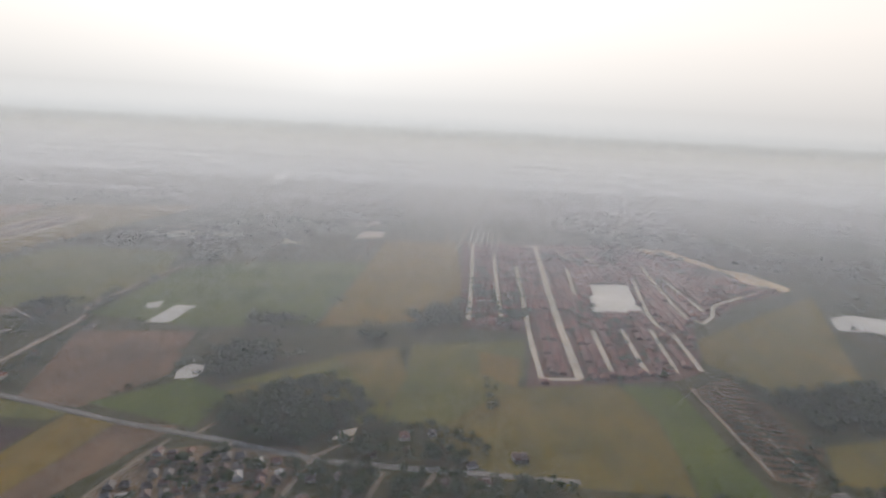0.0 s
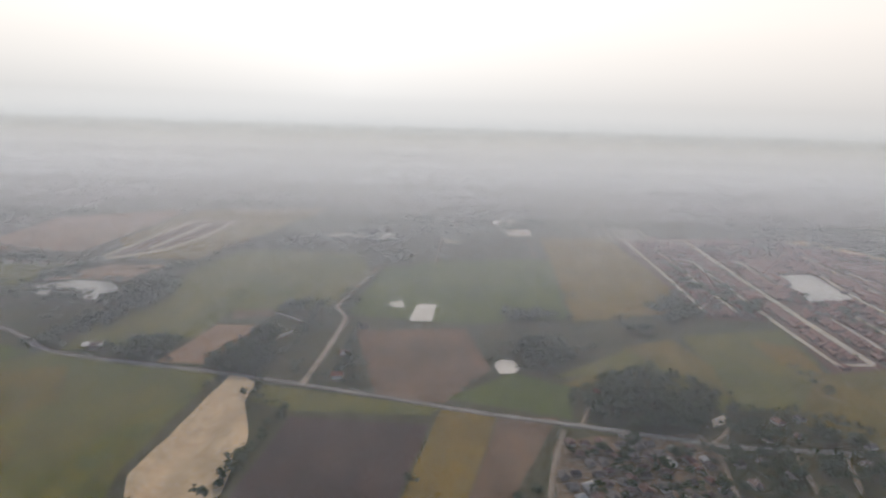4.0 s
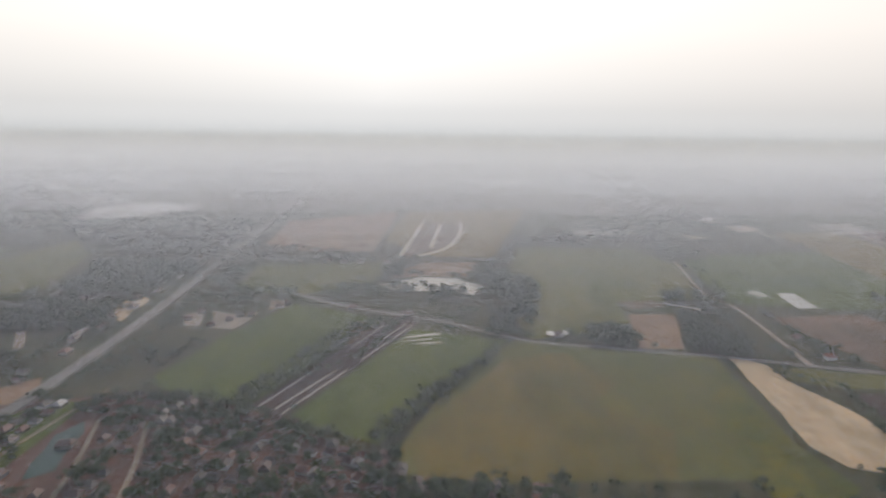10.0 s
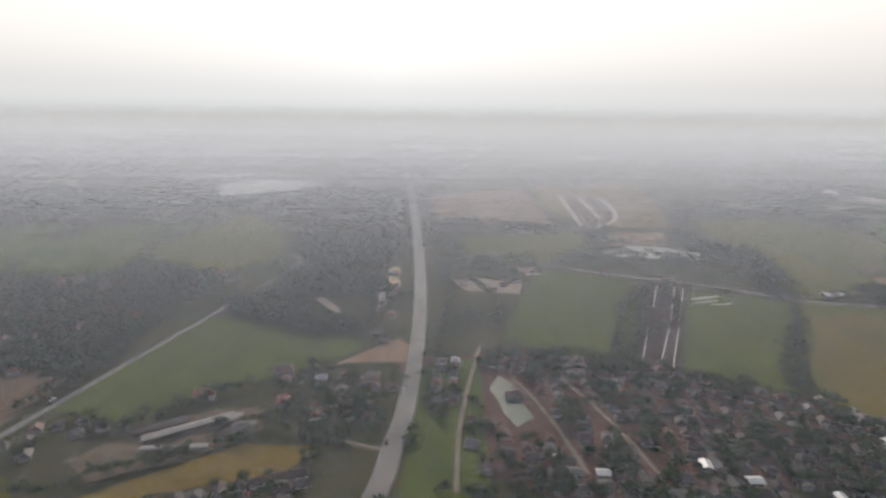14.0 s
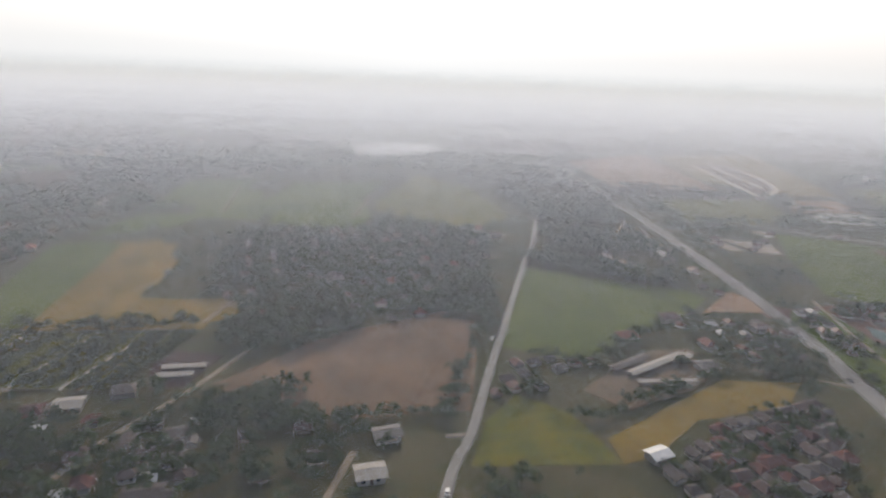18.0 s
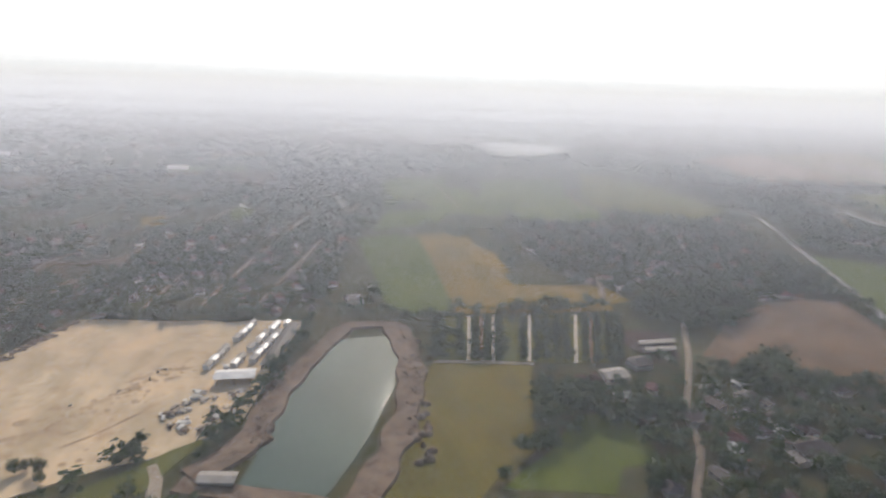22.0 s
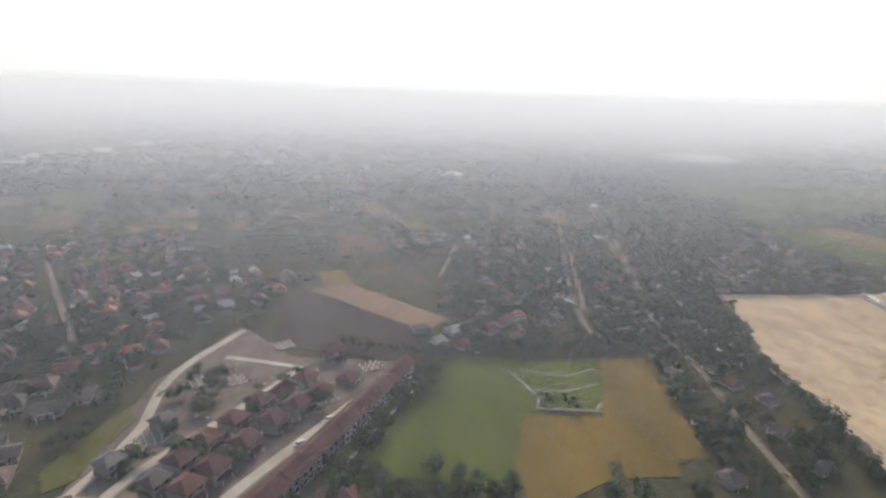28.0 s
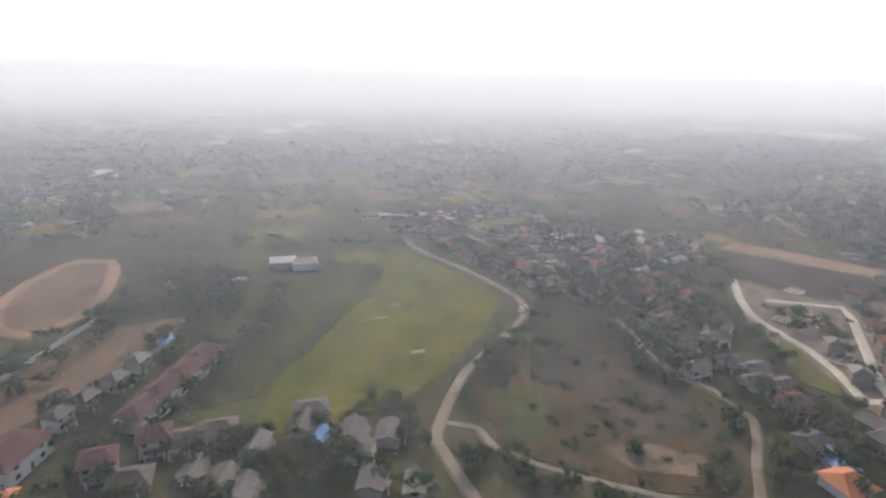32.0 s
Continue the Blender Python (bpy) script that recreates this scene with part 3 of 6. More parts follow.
field("green", [(-1527, 636), (-1452, 648), (-1474, 590), (-1541, 554)], "deep green rice paddy between low bunds")
field("green", [(-1530, 825), (-1440, 838), (-1448, 720), (-1529, 650)], "deep green rice paddy between low bunds")
field("brown", [(-1293, 347), (-1212, 386), (-1290, 295), (-1353, 286)], "dry brown stubble field between low bunds")
plate("sand_lot", [(-1718, 347), (-1585, 342), (-1592, 285), (-1598, 238), (-1616, 218), (-1642, 207), (-1669, 192), (-1694, 171), (-1714, 129), (-1774, 128), (-1765, 170), (-1760, 199), (-1757, 223), (-1755, 254)], M["sand"], "wide levelled building plot of pale sand", "sand", deep=0.5, top=0.40, jitter=3.5)
field("green", [(-1968, 177), (-1948, 203), (-1929, 239), (-1923, 270), (-1883, 262), (-1882, 212), (-1895, 176), (-1967, 172)], "deep green rice paddy between low bunds")
field("gold", [(-1841, 256), (-1810, 258), (-1821, 213), (-1829, 175), (-1863, 176), (-1853, 205)], "ripe golden rice field between low bunds")
field("gold", [(-1887, 208), (-1853, 204), (-1864, 176), (-1897, 176)], "ripe golden rice field between low bunds")
field("green", [(-1884, 256), (-1841, 257), (-1852, 206), (-1880, 215)], "flooded green paddy with wet patches")
field("dark", [(-2005, 348), (-1990, 364), (-1923, 298), (-1930, 273), (-1952, 268), (-2003, 283)], "dark freshly ploughed field between low bunds")
field("tan", [(-1991, 369), (-1968, 383), (-1908, 315), (-1923, 298)], "bare tan earth field between low bunds")
field("lime", [(-2280, 171), (-2271, 223), (-2259, 283), (-2252, 330), (-2262, 380), (-2216, 380), (-2190, 336), (-2167, 287), (-2182, 250), (-2204, 216), (-2226, 190), (-2251, 173)], "bright yellow-green rice paddy between low bunds")
field("olive_weeds", [(-2345, 386), (-2262, 380), (-2252, 330), (-2259, 283), (-2271, 223), (-2280, 171), (-2305, 184), (-2302, 247), (-2300, 300)], "dark green overgrown paddy field")
field("brown", [(-2362, 174), (-2375, 200), (-2360, 255), (-2322, 277), (-2328, 246), (-2348, 191)], "dry brown stubble field between low bunds")
field("brown", [(-2414, 276), (-2423, 319), (-2414, 363), (-2395, 366), (-2375, 316), (-2372, 271), (-2384, 251), (-2400, 256)], "dry brown stubble field between low bunds")
plate("scrubland", [(-2205, 191), (-2175, 223), (-2121, 246), (-2121, 228), (-2121, 186), (-2102, 165), (-2130, 128), (-2167, 135), (-2198, 156)], M["scrub"], jitter=7.0, category="scrub", label="dry brown scrubland beside a lane")
plate("scrubland", [(-2160, 234), (-2134, 232), (-2142, 199), (-2123, 188), (-2117, 163), (-2134, 157), (-2159, 164), (-2162, 185), (-2171, 201)], M["burnt"], jitter=9.0, category="scrub", label="burnt dark patch of scrubland")
FIXED.pop()
plate("scrubland", [(-2194, 194), (-2174, 193), (-2181, 159), (-2197, 160)], M["olive_weeds"], jitter=7.0, category="scrub", label="patch of yellowish weeds on scrubland")
FIXED.pop()
plate("scrubland", [(-2165, 155), (-2147, 155), (-2133, 146), (-2140, 138), (-2159, 143)], M["yard"], jitter=6.0, category="scrub", label="patch of dry brown grass on scrubland")
plate("water", [(240, 785), (295, 791), (278, 676), (209, 661)], M["shallow"], "shallow pond with the white sky's reflection painted pale", "pond", jitter=3.5, top=0.36, deep=0.1)
plate("water", [(522, 685), (558, 698), (608, 682), (569, 632), (501, 641)], M["shallow"], "shallow pond with the white sky's reflection painted pale", "pond", jitter=3.5, top=0.36, deep=0.1)
plate("water", [(-207, 474), (-204, 484), (-199, 489), (-188, 487), (-184, 470), (-192, 461), (-204, 460)], M["shallow"], "shallow pond with the white sky's reflection painted pale", "pond", jitter=3.5, top=0.36, deep=0.1)
plate("water", [(-274, 637), (-252, 636), (-260, 583), (-283, 582)], M["shallow"], "shallow pond with the white sky's reflection painted pale", "pond", jitter=3.5, top=0.36, deep=0.1)
plate("water", [(-309, 640), (-292, 649), (-289, 626), (-301, 624)], M["shallow"], "shallow pond with the white sky's reflection painted pale", "pond", jitter=3.5, top=0.36, deep=0.1)
plate("water", [(-742, 667), (-691, 704), (-647, 698), (-614, 665), (-631, 633), (-683, 644), (-722, 651)], M["shallow"], "shallow pond with the white sky's reflection painted pale", "pond", jitter=3.5, top=0.36, deep=0.1)
plate("water", [(-428, 968), (-418, 1003), (-360, 1002), (-312, 1004), (-311, 972), (-370, 975)], M["shallow"], "shallow pond with the white sky's reflection painted pale", "pond", jitter=3.5, top=0.36, deep=0.1)
plate("water", [(-1338, 1197), (-1284, 1284), (-1200, 1262), (-1141, 1232), (-1163, 1150), (-1233, 1085), (-1285, 1070), (-1318, 1080), (-1324, 1130)], M["shallow"], "shallow pond with the white sky's reflection painted pale", "pond", jitter=3.5, top=0.36, deep=0.1)
plate("water", [(-1500, 1282), (-1412, 1362), (-1308, 1340), (-1300, 1273), (-1394, 1282), (-1478, 1236)], M["shallow"], "shallow pond with the white sky's reflection painted pale", "pond", jitter=3.5, top=0.36, deep=0.1)
plate("water", [(-923, 341), (-914, 359), (-907, 346), (-901, 304), (-914, 295)], M["pond"], "green pond with a glassy surface", "pond", jitter=3.5, top=0.36, deep=0.1)
plate("water", [(-1562, 314), (-1548, 318), (-1529, 320), (-1526, 293), (-1530, 260), (-1540, 226), (-1548, 205), (-1559, 181), (-1593, 188), (-1587, 217), (-1585, 246), (-1576, 275), (-1569, 294)], M["pond"], "green pond with a glassy surface", "pond", jitter=3.5, top=0.36, deep=0.1)
field("redearth", [(74, 1008), (377, 1027), (420, 961), (472, 887), (527, 786), (424, 727), (357, 658), (328, 649), (278, 513), (247, 493), (98, 467), (127, 593), (51, 603), (50, 656)], "trodden red-brown ground of a housing estate")
FIXED.pop()
PLANTATION = [(248, 475), (298, 503), (307, 435), (310, 382), (272, 337), (249, 345)]
field("brown", PLANTATION, "brown ground between planted rows")
FIXED.pop()

ESTATE_ROADS = [
    [(90, 989), (72, 772), (58, 626)],
    [(120, 928), (104, 739), (96, 624)],
    [(147, 860), (123, 601), (115, 485)],
    [(225, 858), (207, 733)],
    [(196, 611), (186, 504)],
    [(231, 616), (220, 506)],
    [(266, 619), (250, 508)],
    [(287, 607), (277, 513)],
    [(115, 485), (151, 486)],
    [(353, 898), (327, 661), (360, 668), (389, 716), (475, 775)],
    [(361, 836), (360, 688)],
    [(313, 815), (282, 670), (280, 612)],
    [(235, 960), (255, 870)],
    [(272, 975), (284, 875)],
    [(74, 995), (201, 1000), (377, 1015)],
]

lane("highway", [(-1030, -600), (-1008, 100), (-987, 265), (-977, 320), (-967, 420), (-961, 530), (-957, 700), (-957, 1000), (-963, 1500), (-975, 2630)], 11, M["asphalt"], "long straight grey highway with a gritty surface", top=0.9, deep=1.0)
lane("road", [(-877, 680), (-784, 600), (-670, 545), (-605, 499), (-542, 479), (-440, 457), (-365, 436), (-300, 417), (-219, 392), (-153, 376), (-100, 362), (-58, 351), (18, 344), (113, 336)], 4.5, M["asphalt"], "narrow country lane between fields")
lane("road", [(-368, 436), (-357, 520), (-351, 590), (-364, 622), (-358, 655), (-329, 785)], 4, M["track"], "pale dusty lane between paddies")
lane("road", [(-1262, 40), (-1236, 192), (-1218, 240), (-1202, 292), (-1172, 383), (-1128, 516), (-1113, 558), (-1090, 641), (-1096, 660), (-1130, 690)], 3.7, M["asphalt"], "grey village road along a ditch")
lane("road", [(-2204, 114), (-2218, 165), (-2214, 177), (-2202, 205), (-2182, 233), (-2158, 274), (-2176, 326), (-2202, 370), (-2213, 406)], 2.9, M["dirt_lane"], "winding pale lane round a rice field", top=0.62)
lane("road", [(-2213, 173), (-2203, 169), (-2200, 159), (-2191, 150), (-2167, 136), (-2110, 109)], 2.4, M["dirt_lane"], "narrow pale track bending past scrub")
lane("road", [(-2116, 253), (-2118, 223), (-2117, 199), (-2107, 186), (-2104, 165), (-2127, 128), (-2142, 81)], 2.5, M["dirt_lane"], "narrow winding lane past scrubland")
lane("road", [(-2054, 170), (-2046, 195), (-2043, 215), (-2045, 245), (-2039, 269), (-2021, 305)], 3.4, M["concrete"], "broad new concrete estate road")
lane("road", [(-2041, 172), (-2036, 184), (-2006, 228), (-1988, 259), (-2006, 266), (-2024, 272)], 3.4, M["concrete"], "new concrete estate road turning back", top=0.57)
lane("road", [(-2056, 172), (-2043, 170), (-2031, 167), (-2009, 160)], 4.2, M["concrete"], "wide concrete estate entrance road", top=0.59)
lane("road", [(-2032, 118), (-2004, 166), (-1973, 210), (-1942, 252)], 4.4, M["concrete"], "concrete street before a red-roofed terrace")
lane("road", [(-2064, 112), (-2051, 135), (-2040, 151), (-2031, 166)], 4.0, M["concrete"], "short concrete estate road", top=0.53)
for pts in ([(-1362, 428), (-1380, 363)], [(-1274, 227), (-1283, 198), (-1292, 161)], [(-1231, 237), (-1220, 238)], [(-1732, 636), (-1792, 448), (-1825, 324), (-1830, 278)], [(-1692, 637), (-1743, 455), (-1787, 297), (-1791, 250), (-1800, 206), (-1809, 148)],
            [(-1782, 457), (-1822, 321)], [(-1722, 506), (-1773, 339)], [(-1424, 160), (-1417, 174), (-1398, 205), (-1392, 228), (-1362, 282), (-1336, 339)], [(-949, 606), (-916, 603)], [(-155, 378), (-138, 411)], [(-1877, 476), (-1903, 391)],
            [(-906, 361), (-892, 304), (-886, 250)], [(-873, 357), (-859, 307), (-849, 245)], [(-954, 240), (-947, 294), (-940, 328), (-921, 405)], [(-1587, 733), (-1638, 464), (-1654, 356)], [(-1559, 668), (-1618, 364)], [(-1682, 428), (-1687, 365)],
            [(-1040, 298), (-990, 277)], [(-1117, 283), (-1083, 282)], [(-66, 358), (-81, 303), (-88, 270)], [(-170, 371), (-188, 325), (-198, 290)], [(-18, 340), (-30, 300)], [(17, 342), (-2, 300)], [(-66, 356), (-36, 384)], [(-1443, 654), (-1457, 790)], [(-1299, 640), (-1283, 740)],
            [(-2180, 434), (-2101, 292)], [(-394, 290), (-391, 265), (-384, 197)], [(-231, 980), (-249, 808)], [(-80, 1018), (-95, 850)], [(-264, 1302), (-293, 1047)], [(52, 1140), (45, 1000)], [(93, 1149), (68, 984)], [(-1722, 809), (-1704, 932)], [(-1826, 572), (-1784, 724)]):
    lane("road", pts, 2.2, M["dirt_lane"], "pale unpaved village track")
for pts in ESTATE_ROADS:
    lane("road", pts, 4.6, M["concrete"], "pale concrete street of a housing estate")
lane("road", [(201, 995), (169, 700), (151, 487)], 7.5, M["concrete"], "broad pale main street of a housing estate")
plate("lot", [(387, 1024), (444, 1012), (484, 915), (476, 894), (425, 973), (379, 994)], M["sand"], "pale sand strip beside a housing estate", "sand", jitter=5)
plate("lot", [(482, 905), (519, 880), (546, 807), (529, 789), (486, 800), (479, 875)], M["sand"], "pale sand strip beside a housing estate", "sand", jitter=5)

for outline in ([(-112, 1054), (-66, 1066), (-70, 1016), (-114, 1002)], [(-236, 990), (-219, 960), (-190, 957), (-226, 940)]):
    plate("lot", outline, M["concrete"], "pale concrete yard far across the paddies", "yard", jitter=4)
plate("lot", [(-472, 607), (-431, 611), (-427, 590), (-467, 580)], M["yard"], "grey trodden yard behind a tan field", "yard", jitter=3)
# long narrow ditches with standing water, and odd lots
def strip(a, b, width, kind, label, top=0.37):
    d = (Vector(b) - Vector(a)).normalized() * width / 2
    n = Vector((-d.y, d.x))
    plate("ditch", [tuple(Vector(a) - n), tuple(Vector(b) - n), tuple(Vector(b) + n), tuple(Vector(a) + n)], M[kind], label, "ditch", top=top, deep=0.1, jitter=1.0)


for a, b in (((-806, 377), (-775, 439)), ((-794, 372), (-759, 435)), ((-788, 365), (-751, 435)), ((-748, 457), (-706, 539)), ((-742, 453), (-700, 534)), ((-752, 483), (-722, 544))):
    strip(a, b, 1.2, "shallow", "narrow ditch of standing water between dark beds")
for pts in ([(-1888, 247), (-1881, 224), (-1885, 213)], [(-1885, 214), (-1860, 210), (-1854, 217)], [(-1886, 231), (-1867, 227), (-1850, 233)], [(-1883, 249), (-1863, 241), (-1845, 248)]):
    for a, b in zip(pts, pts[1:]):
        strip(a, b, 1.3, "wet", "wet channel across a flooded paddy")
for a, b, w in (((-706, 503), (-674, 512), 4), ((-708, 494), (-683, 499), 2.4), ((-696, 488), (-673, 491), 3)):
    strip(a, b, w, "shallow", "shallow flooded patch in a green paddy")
for x, y in ((-2234, 264), (-2225, 280), (-2218, 227)):
    strip((x - 3, y), (x + 3, y), 2.5, "wet", "small puddle in a rice paddy", top=0.40)
plate("lot", [(-1014, 593), (-995, 626), (-981, 614), (-979, 548), (-994, 553)], M["sand"], "oval sandy lot beside a highway", "lot", jitter=5)
plate("lot", [(-927, 566), (-913, 573), (-900, 534), (-914, 534)], M["track"], "trodden gravel yard beside a highway", "lot", jitter=6)
plate("lot", [(-904, 579), (-881, 567), (-855, 573), (-866, 525), (-890, 530)], M["track"], "trodden gravel yard with sheds", "lot", jitter=6)
plate("lot", [(-853, 611), (-831, 612), (-832, 586), (-848, 580)], M["track"], "trodden gravel yard by a paddy", "lot", jitter=5)
plate("lot", [(-1027, 381), (-996, 410), (-980, 425), (-971, 405), (-977, 382), (-1010, 383)], M["tan"], "tan earth forecourt beside a highway", "lot")
plate("lot", [(-1152, 276), (-1118, 306), (-1092, 322), (-1066, 326), (-1058, 300), (-1086, 277), (-1132, 256)], M["yard"], "brown earth farmyard", "farmyard")
FIXED.pop()
plate("lot", [(-58, 376), (-54, 387), (-41, 394), (-43, 383)], M["concrete"], "pale concrete slab beside a track", "slab")
plate("lot", [(-1391, 307), (-1384, 324), (-1355, 318), (-1366, 284), (-1383, 281), (-1389, 296)], M["dark"], "grey-brown bare nursery plot", "lot", jitter=3)
plate("lot", [(-1059, 517), (-1052, 523), (-1030, 481), (-1038, 481)], M["track"], "pale trodden lot among trees", "lot", jitter=4)
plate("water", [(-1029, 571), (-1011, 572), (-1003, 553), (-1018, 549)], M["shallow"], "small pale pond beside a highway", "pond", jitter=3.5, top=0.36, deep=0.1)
plate("lot", [(-1926, 256), (-1918, 254), (-1922, 239), (-1932, 239)], M["concrete"], "pale concrete pad beside a paddy", "slab")
plate("lot", [(-721, 798), (-683, 1081), (-605, 1079), (-620, 950), (-659, 844)], M["brown"], "cleared brown building site", "building site")
plate("lot", [(-730, 702), (-688, 774), (-612, 778), (-632, 704), (-685, 710)], M["tan"], "bare tan bank behind a pond", "bank")
plate("lot", [(-2056, 166), (-2050, 250), (-2024, 312), (-1994, 272), (-1940, 262), (-1934, 250), (-2012, 120), (-2060, 120)], M["plot"], "trodden earth of a new housing estate", "building site", top=0.2)
FIXED.pop()
plate("field", [(-1664, 178), (-1622, 216), (-1608, 225), (-1629, 182)], M["olive"], "grassy green corner beside a sand lot", "grass", top=0.5)
random.seed(31)
for k in range(26):
    u = random.random()
    x, y, w, a = -1712 + 72 * u + random.gauss(0, 9), 205 + 78 * u + random.gauss(0, 9), random.uniform(1.2, 3.6), random.uniform(0.2, 1.2)
    if -1745 < x < -1632 and x + y < -1355 and y > 196:
        pts = [(x + w * q * math.cos(a + b), y + w * 0.6 * q * math.sin(a + b)) for b, q in ((0, 1.9), (1.1, 1.0), (2.2, 1.2), (3.2, 1.8), (4.3, 0.9), (5.3, 1.1))]
        plate("scuffed_patch", pts, M["scuff"], "brown scuffed patch on levelled sand", "sand", top=0.404 + 0.0005 * (k + 1), deep=0.05, jitter=1.0, fixed=False)
plate("verge", [(-948, 114), (-924, 386), (-953, 386), (-966, 367), (-982, 233), (-986, 114)], M["green"], "grassy green verge beside a highway", "grass")
FIXED.pop()
for pts in ([(-719, 798), (-681, 1069)], [(-672, 861), (-649, 1057)], [(-721, 792), (-657, 851), (-623, 949), (-611, 1067)], [(-683, 1076), (-607, 1077)]):
    lane("road", pts, 7, M["concrete"], "pale new road on a building site")
oval = [(-2418, 286), (-2421, 324), (-2412, 361), (-2392, 360), (-2377, 316), (-2374, 276), (-2385, 255), (-2402, 262), (-2418, 286)]
lane("running_track", oval, 6, M["tan"], "pale earth running track round a playing field", top=0.4)
lane("bank", [(-1528, 333), (-1521, 295), (-1522, 259), (-1529, 221), (-1546, 176)], 13, M["bank"], "bare reddish bank beside a pond", top=1.6, deep=1.8, uneven=0.5)
lane("bank", [(-1559, 329), (-1577, 284), (-1589, 241), (-1595, 215), (-1610, 197)], 11, M["bank"], "bare reddish bank beside a pond", top=1.6, deep=1.8, uneven=0.5)
lane("bank", [(-1561, 333), (-1541, 335), (-1524, 333)], 8, M["bank"], "bare reddish bank beside a pond", top=1.3, deep=1.5, uneven=0.5)
lane("bank", [(-1613, 196), (-1589, 187), (-1553, 177)], 10, M["bank"], "bare reddish bank beside a pond", top=1.0, deep=1.2, uneven=0.5)
for pts, w in (([(-1685, 222), (-1670, 250), (-1650, 270), (-1637, 296)], 1.6), ([(-1740, 171), (-1699, 197), (-1662, 224), (-1640, 250)], 1.4)):
    lane("sand_rut", pts, w, M["scuff"], "faint wheel ruts across a sand lot", top=0.405, deep=0.1, uneven=0.6)
for pts in ([(-1309, 1075), (-1134, 1110)], [(-1298, 1165), (-1123, 1156)], [(-1289, 1125), (-1128, 1135)], [(-1241, 1053), (-1222, 1120)]):
    lane("bund", pts, 4, M["weeds"], "low grassy bund across a shallow pond", top=0.45, deep=0.2)
plate("scrubland", [(-2305, 187), (-2281, 196), (-2264, 230), (-2249, 270), (-2232, 310), (-2228, 348), (-2268, 349), (-2296, 318), (-2299, 280), (-2296, 245), (-2295, 210), (-2313, 201)], M["weeds"], "dark overgrown strip beside a rice field", "scrub", jitter=6.0, fixed=False, top=0.46)
plate("scrubland", [(-2053, 228), (-2047, 220), (-2054, 182), (-2061, 176), (-2067, 187)], M["olive"], "weedy olive strip beside an estate road", "scrub", jitter=3.0, fixed=False, top=0.47)
for pts in ([(-2350, 411), (-2295, 406), (-2207, 388)], [(-2235, 260), (-2213, 247), (-2186, 248)], [(-2257, 305), (-2238, 296), (-2215, 309), (-2200, 300), (-2214, 348)]):
    lane("bund", pts, 0.5, M["olive"], "low weedy bund through a rice field", top=0.47, deep=0.06, uneven=0.5)
plate("lot", [(-1508, 289), (-1503, 346), (-1440, 348), (-1380, 348), (-1406, 281), (-1453, 284)], M["olive"], "yellow grass between orchard rows", "orchard ground", fixed=False)
plate("field", [(-1924, 258), (-1889, 253), (-1895, 178), (-1910, 162), (-1957, 178), (-1968, 190)], M["green"], "green rice paddy beside a new terrace", "field", top=0.352)
plate("field", [(-1891, 211), (-1862, 205), (-1872, 166), (-1904, 151), (-1905, 172)], M["gold"], "ripe golden rice plot beside green paddy", "field", top=0.356)
plate("field", [(-1835, 257), (-1821, 239), (-1846, 165), (-1867, 166), (-1858, 209)], M["gold"], "long ripe golden rice plot", "field", top=0.360)
plate("village_ground", [(-179, 358), (-73, 367), (-70, 348), (-85, 284), (-196, 287)], M["yard"], "trodden brown ground of a village", "ground", jitter=4.0, fixed=False, top=0.2)
plate("village_ground", [(-996, 424), (-948, 386), (-916, 396), (-867, 396), (-809, 371), (-738, 323), (-715, 306), (-738, 238), (-899, 228), (-941, 257)], M["redearth"], "trodden brown ground of a village", "ground", jitter=5.0, fixed=False, top=0.2)
lane("path", [(250, 478), (252, 350)], 2.2, M["track"], "pale path beside a plantation")
lane("path", [(274, 490), (277, 348)], 1.8, M["track"], "pale path through a plantation")
FIXED.append([(-931, 334), (-917, 371), (-897, 354), (-893, 299), (-909, 284), (-926, 291)])
# small plots and clearings among the villages and woods
random.seed(23)
for k in range(118):
    near_plot = k < 34 or k >= 74
    x, y = (random.uniform(-2620, -2060), random.uniform(395, 760)) if k >= 74 else (random.uniform(-2010, -1640), random.uniform(385, 900)) if near_plot else (random.uniform(-2900, -1450), random.uniform(560, 2000))
    a, w, d = radians(random.choice((10, 15, 100)) + random.uniform(-6, 6)), random.uniform(9, 24) * (1.0 if near_plot else 1.9), random.uniform(10, 30) * (1.0 if near_plot else 2.0)
    c, s = math.cos(a), math.sin(a)
    outline = [(x + c * u * w - s * v * d, y + s * u * w + c * v * d) for u, v in ((-1, -1), (1, -1), (1, 1), (-1, 1))]
    kind, label = random.choice((("brown", "dry brown plot among trees"), ("olive", "olive green plot among trees"), ("scrub", "weedy clearing among village trees"), ("yard", "trodden earth yard among trees"), ("gold", "small ripe golden plot among trees"), ("green", "small green paddy among trees")))
    if not any(inside(np.array(outline), other).any() for other in FIXED):
        plate("plot", outline, M[kind], label, "plot", jitter=4.0, top=0.30)
lane("road", [(-1627, 206), (-1619, 182), (-1617, 113)], 4, M["track"], "sandy track beside a pond")


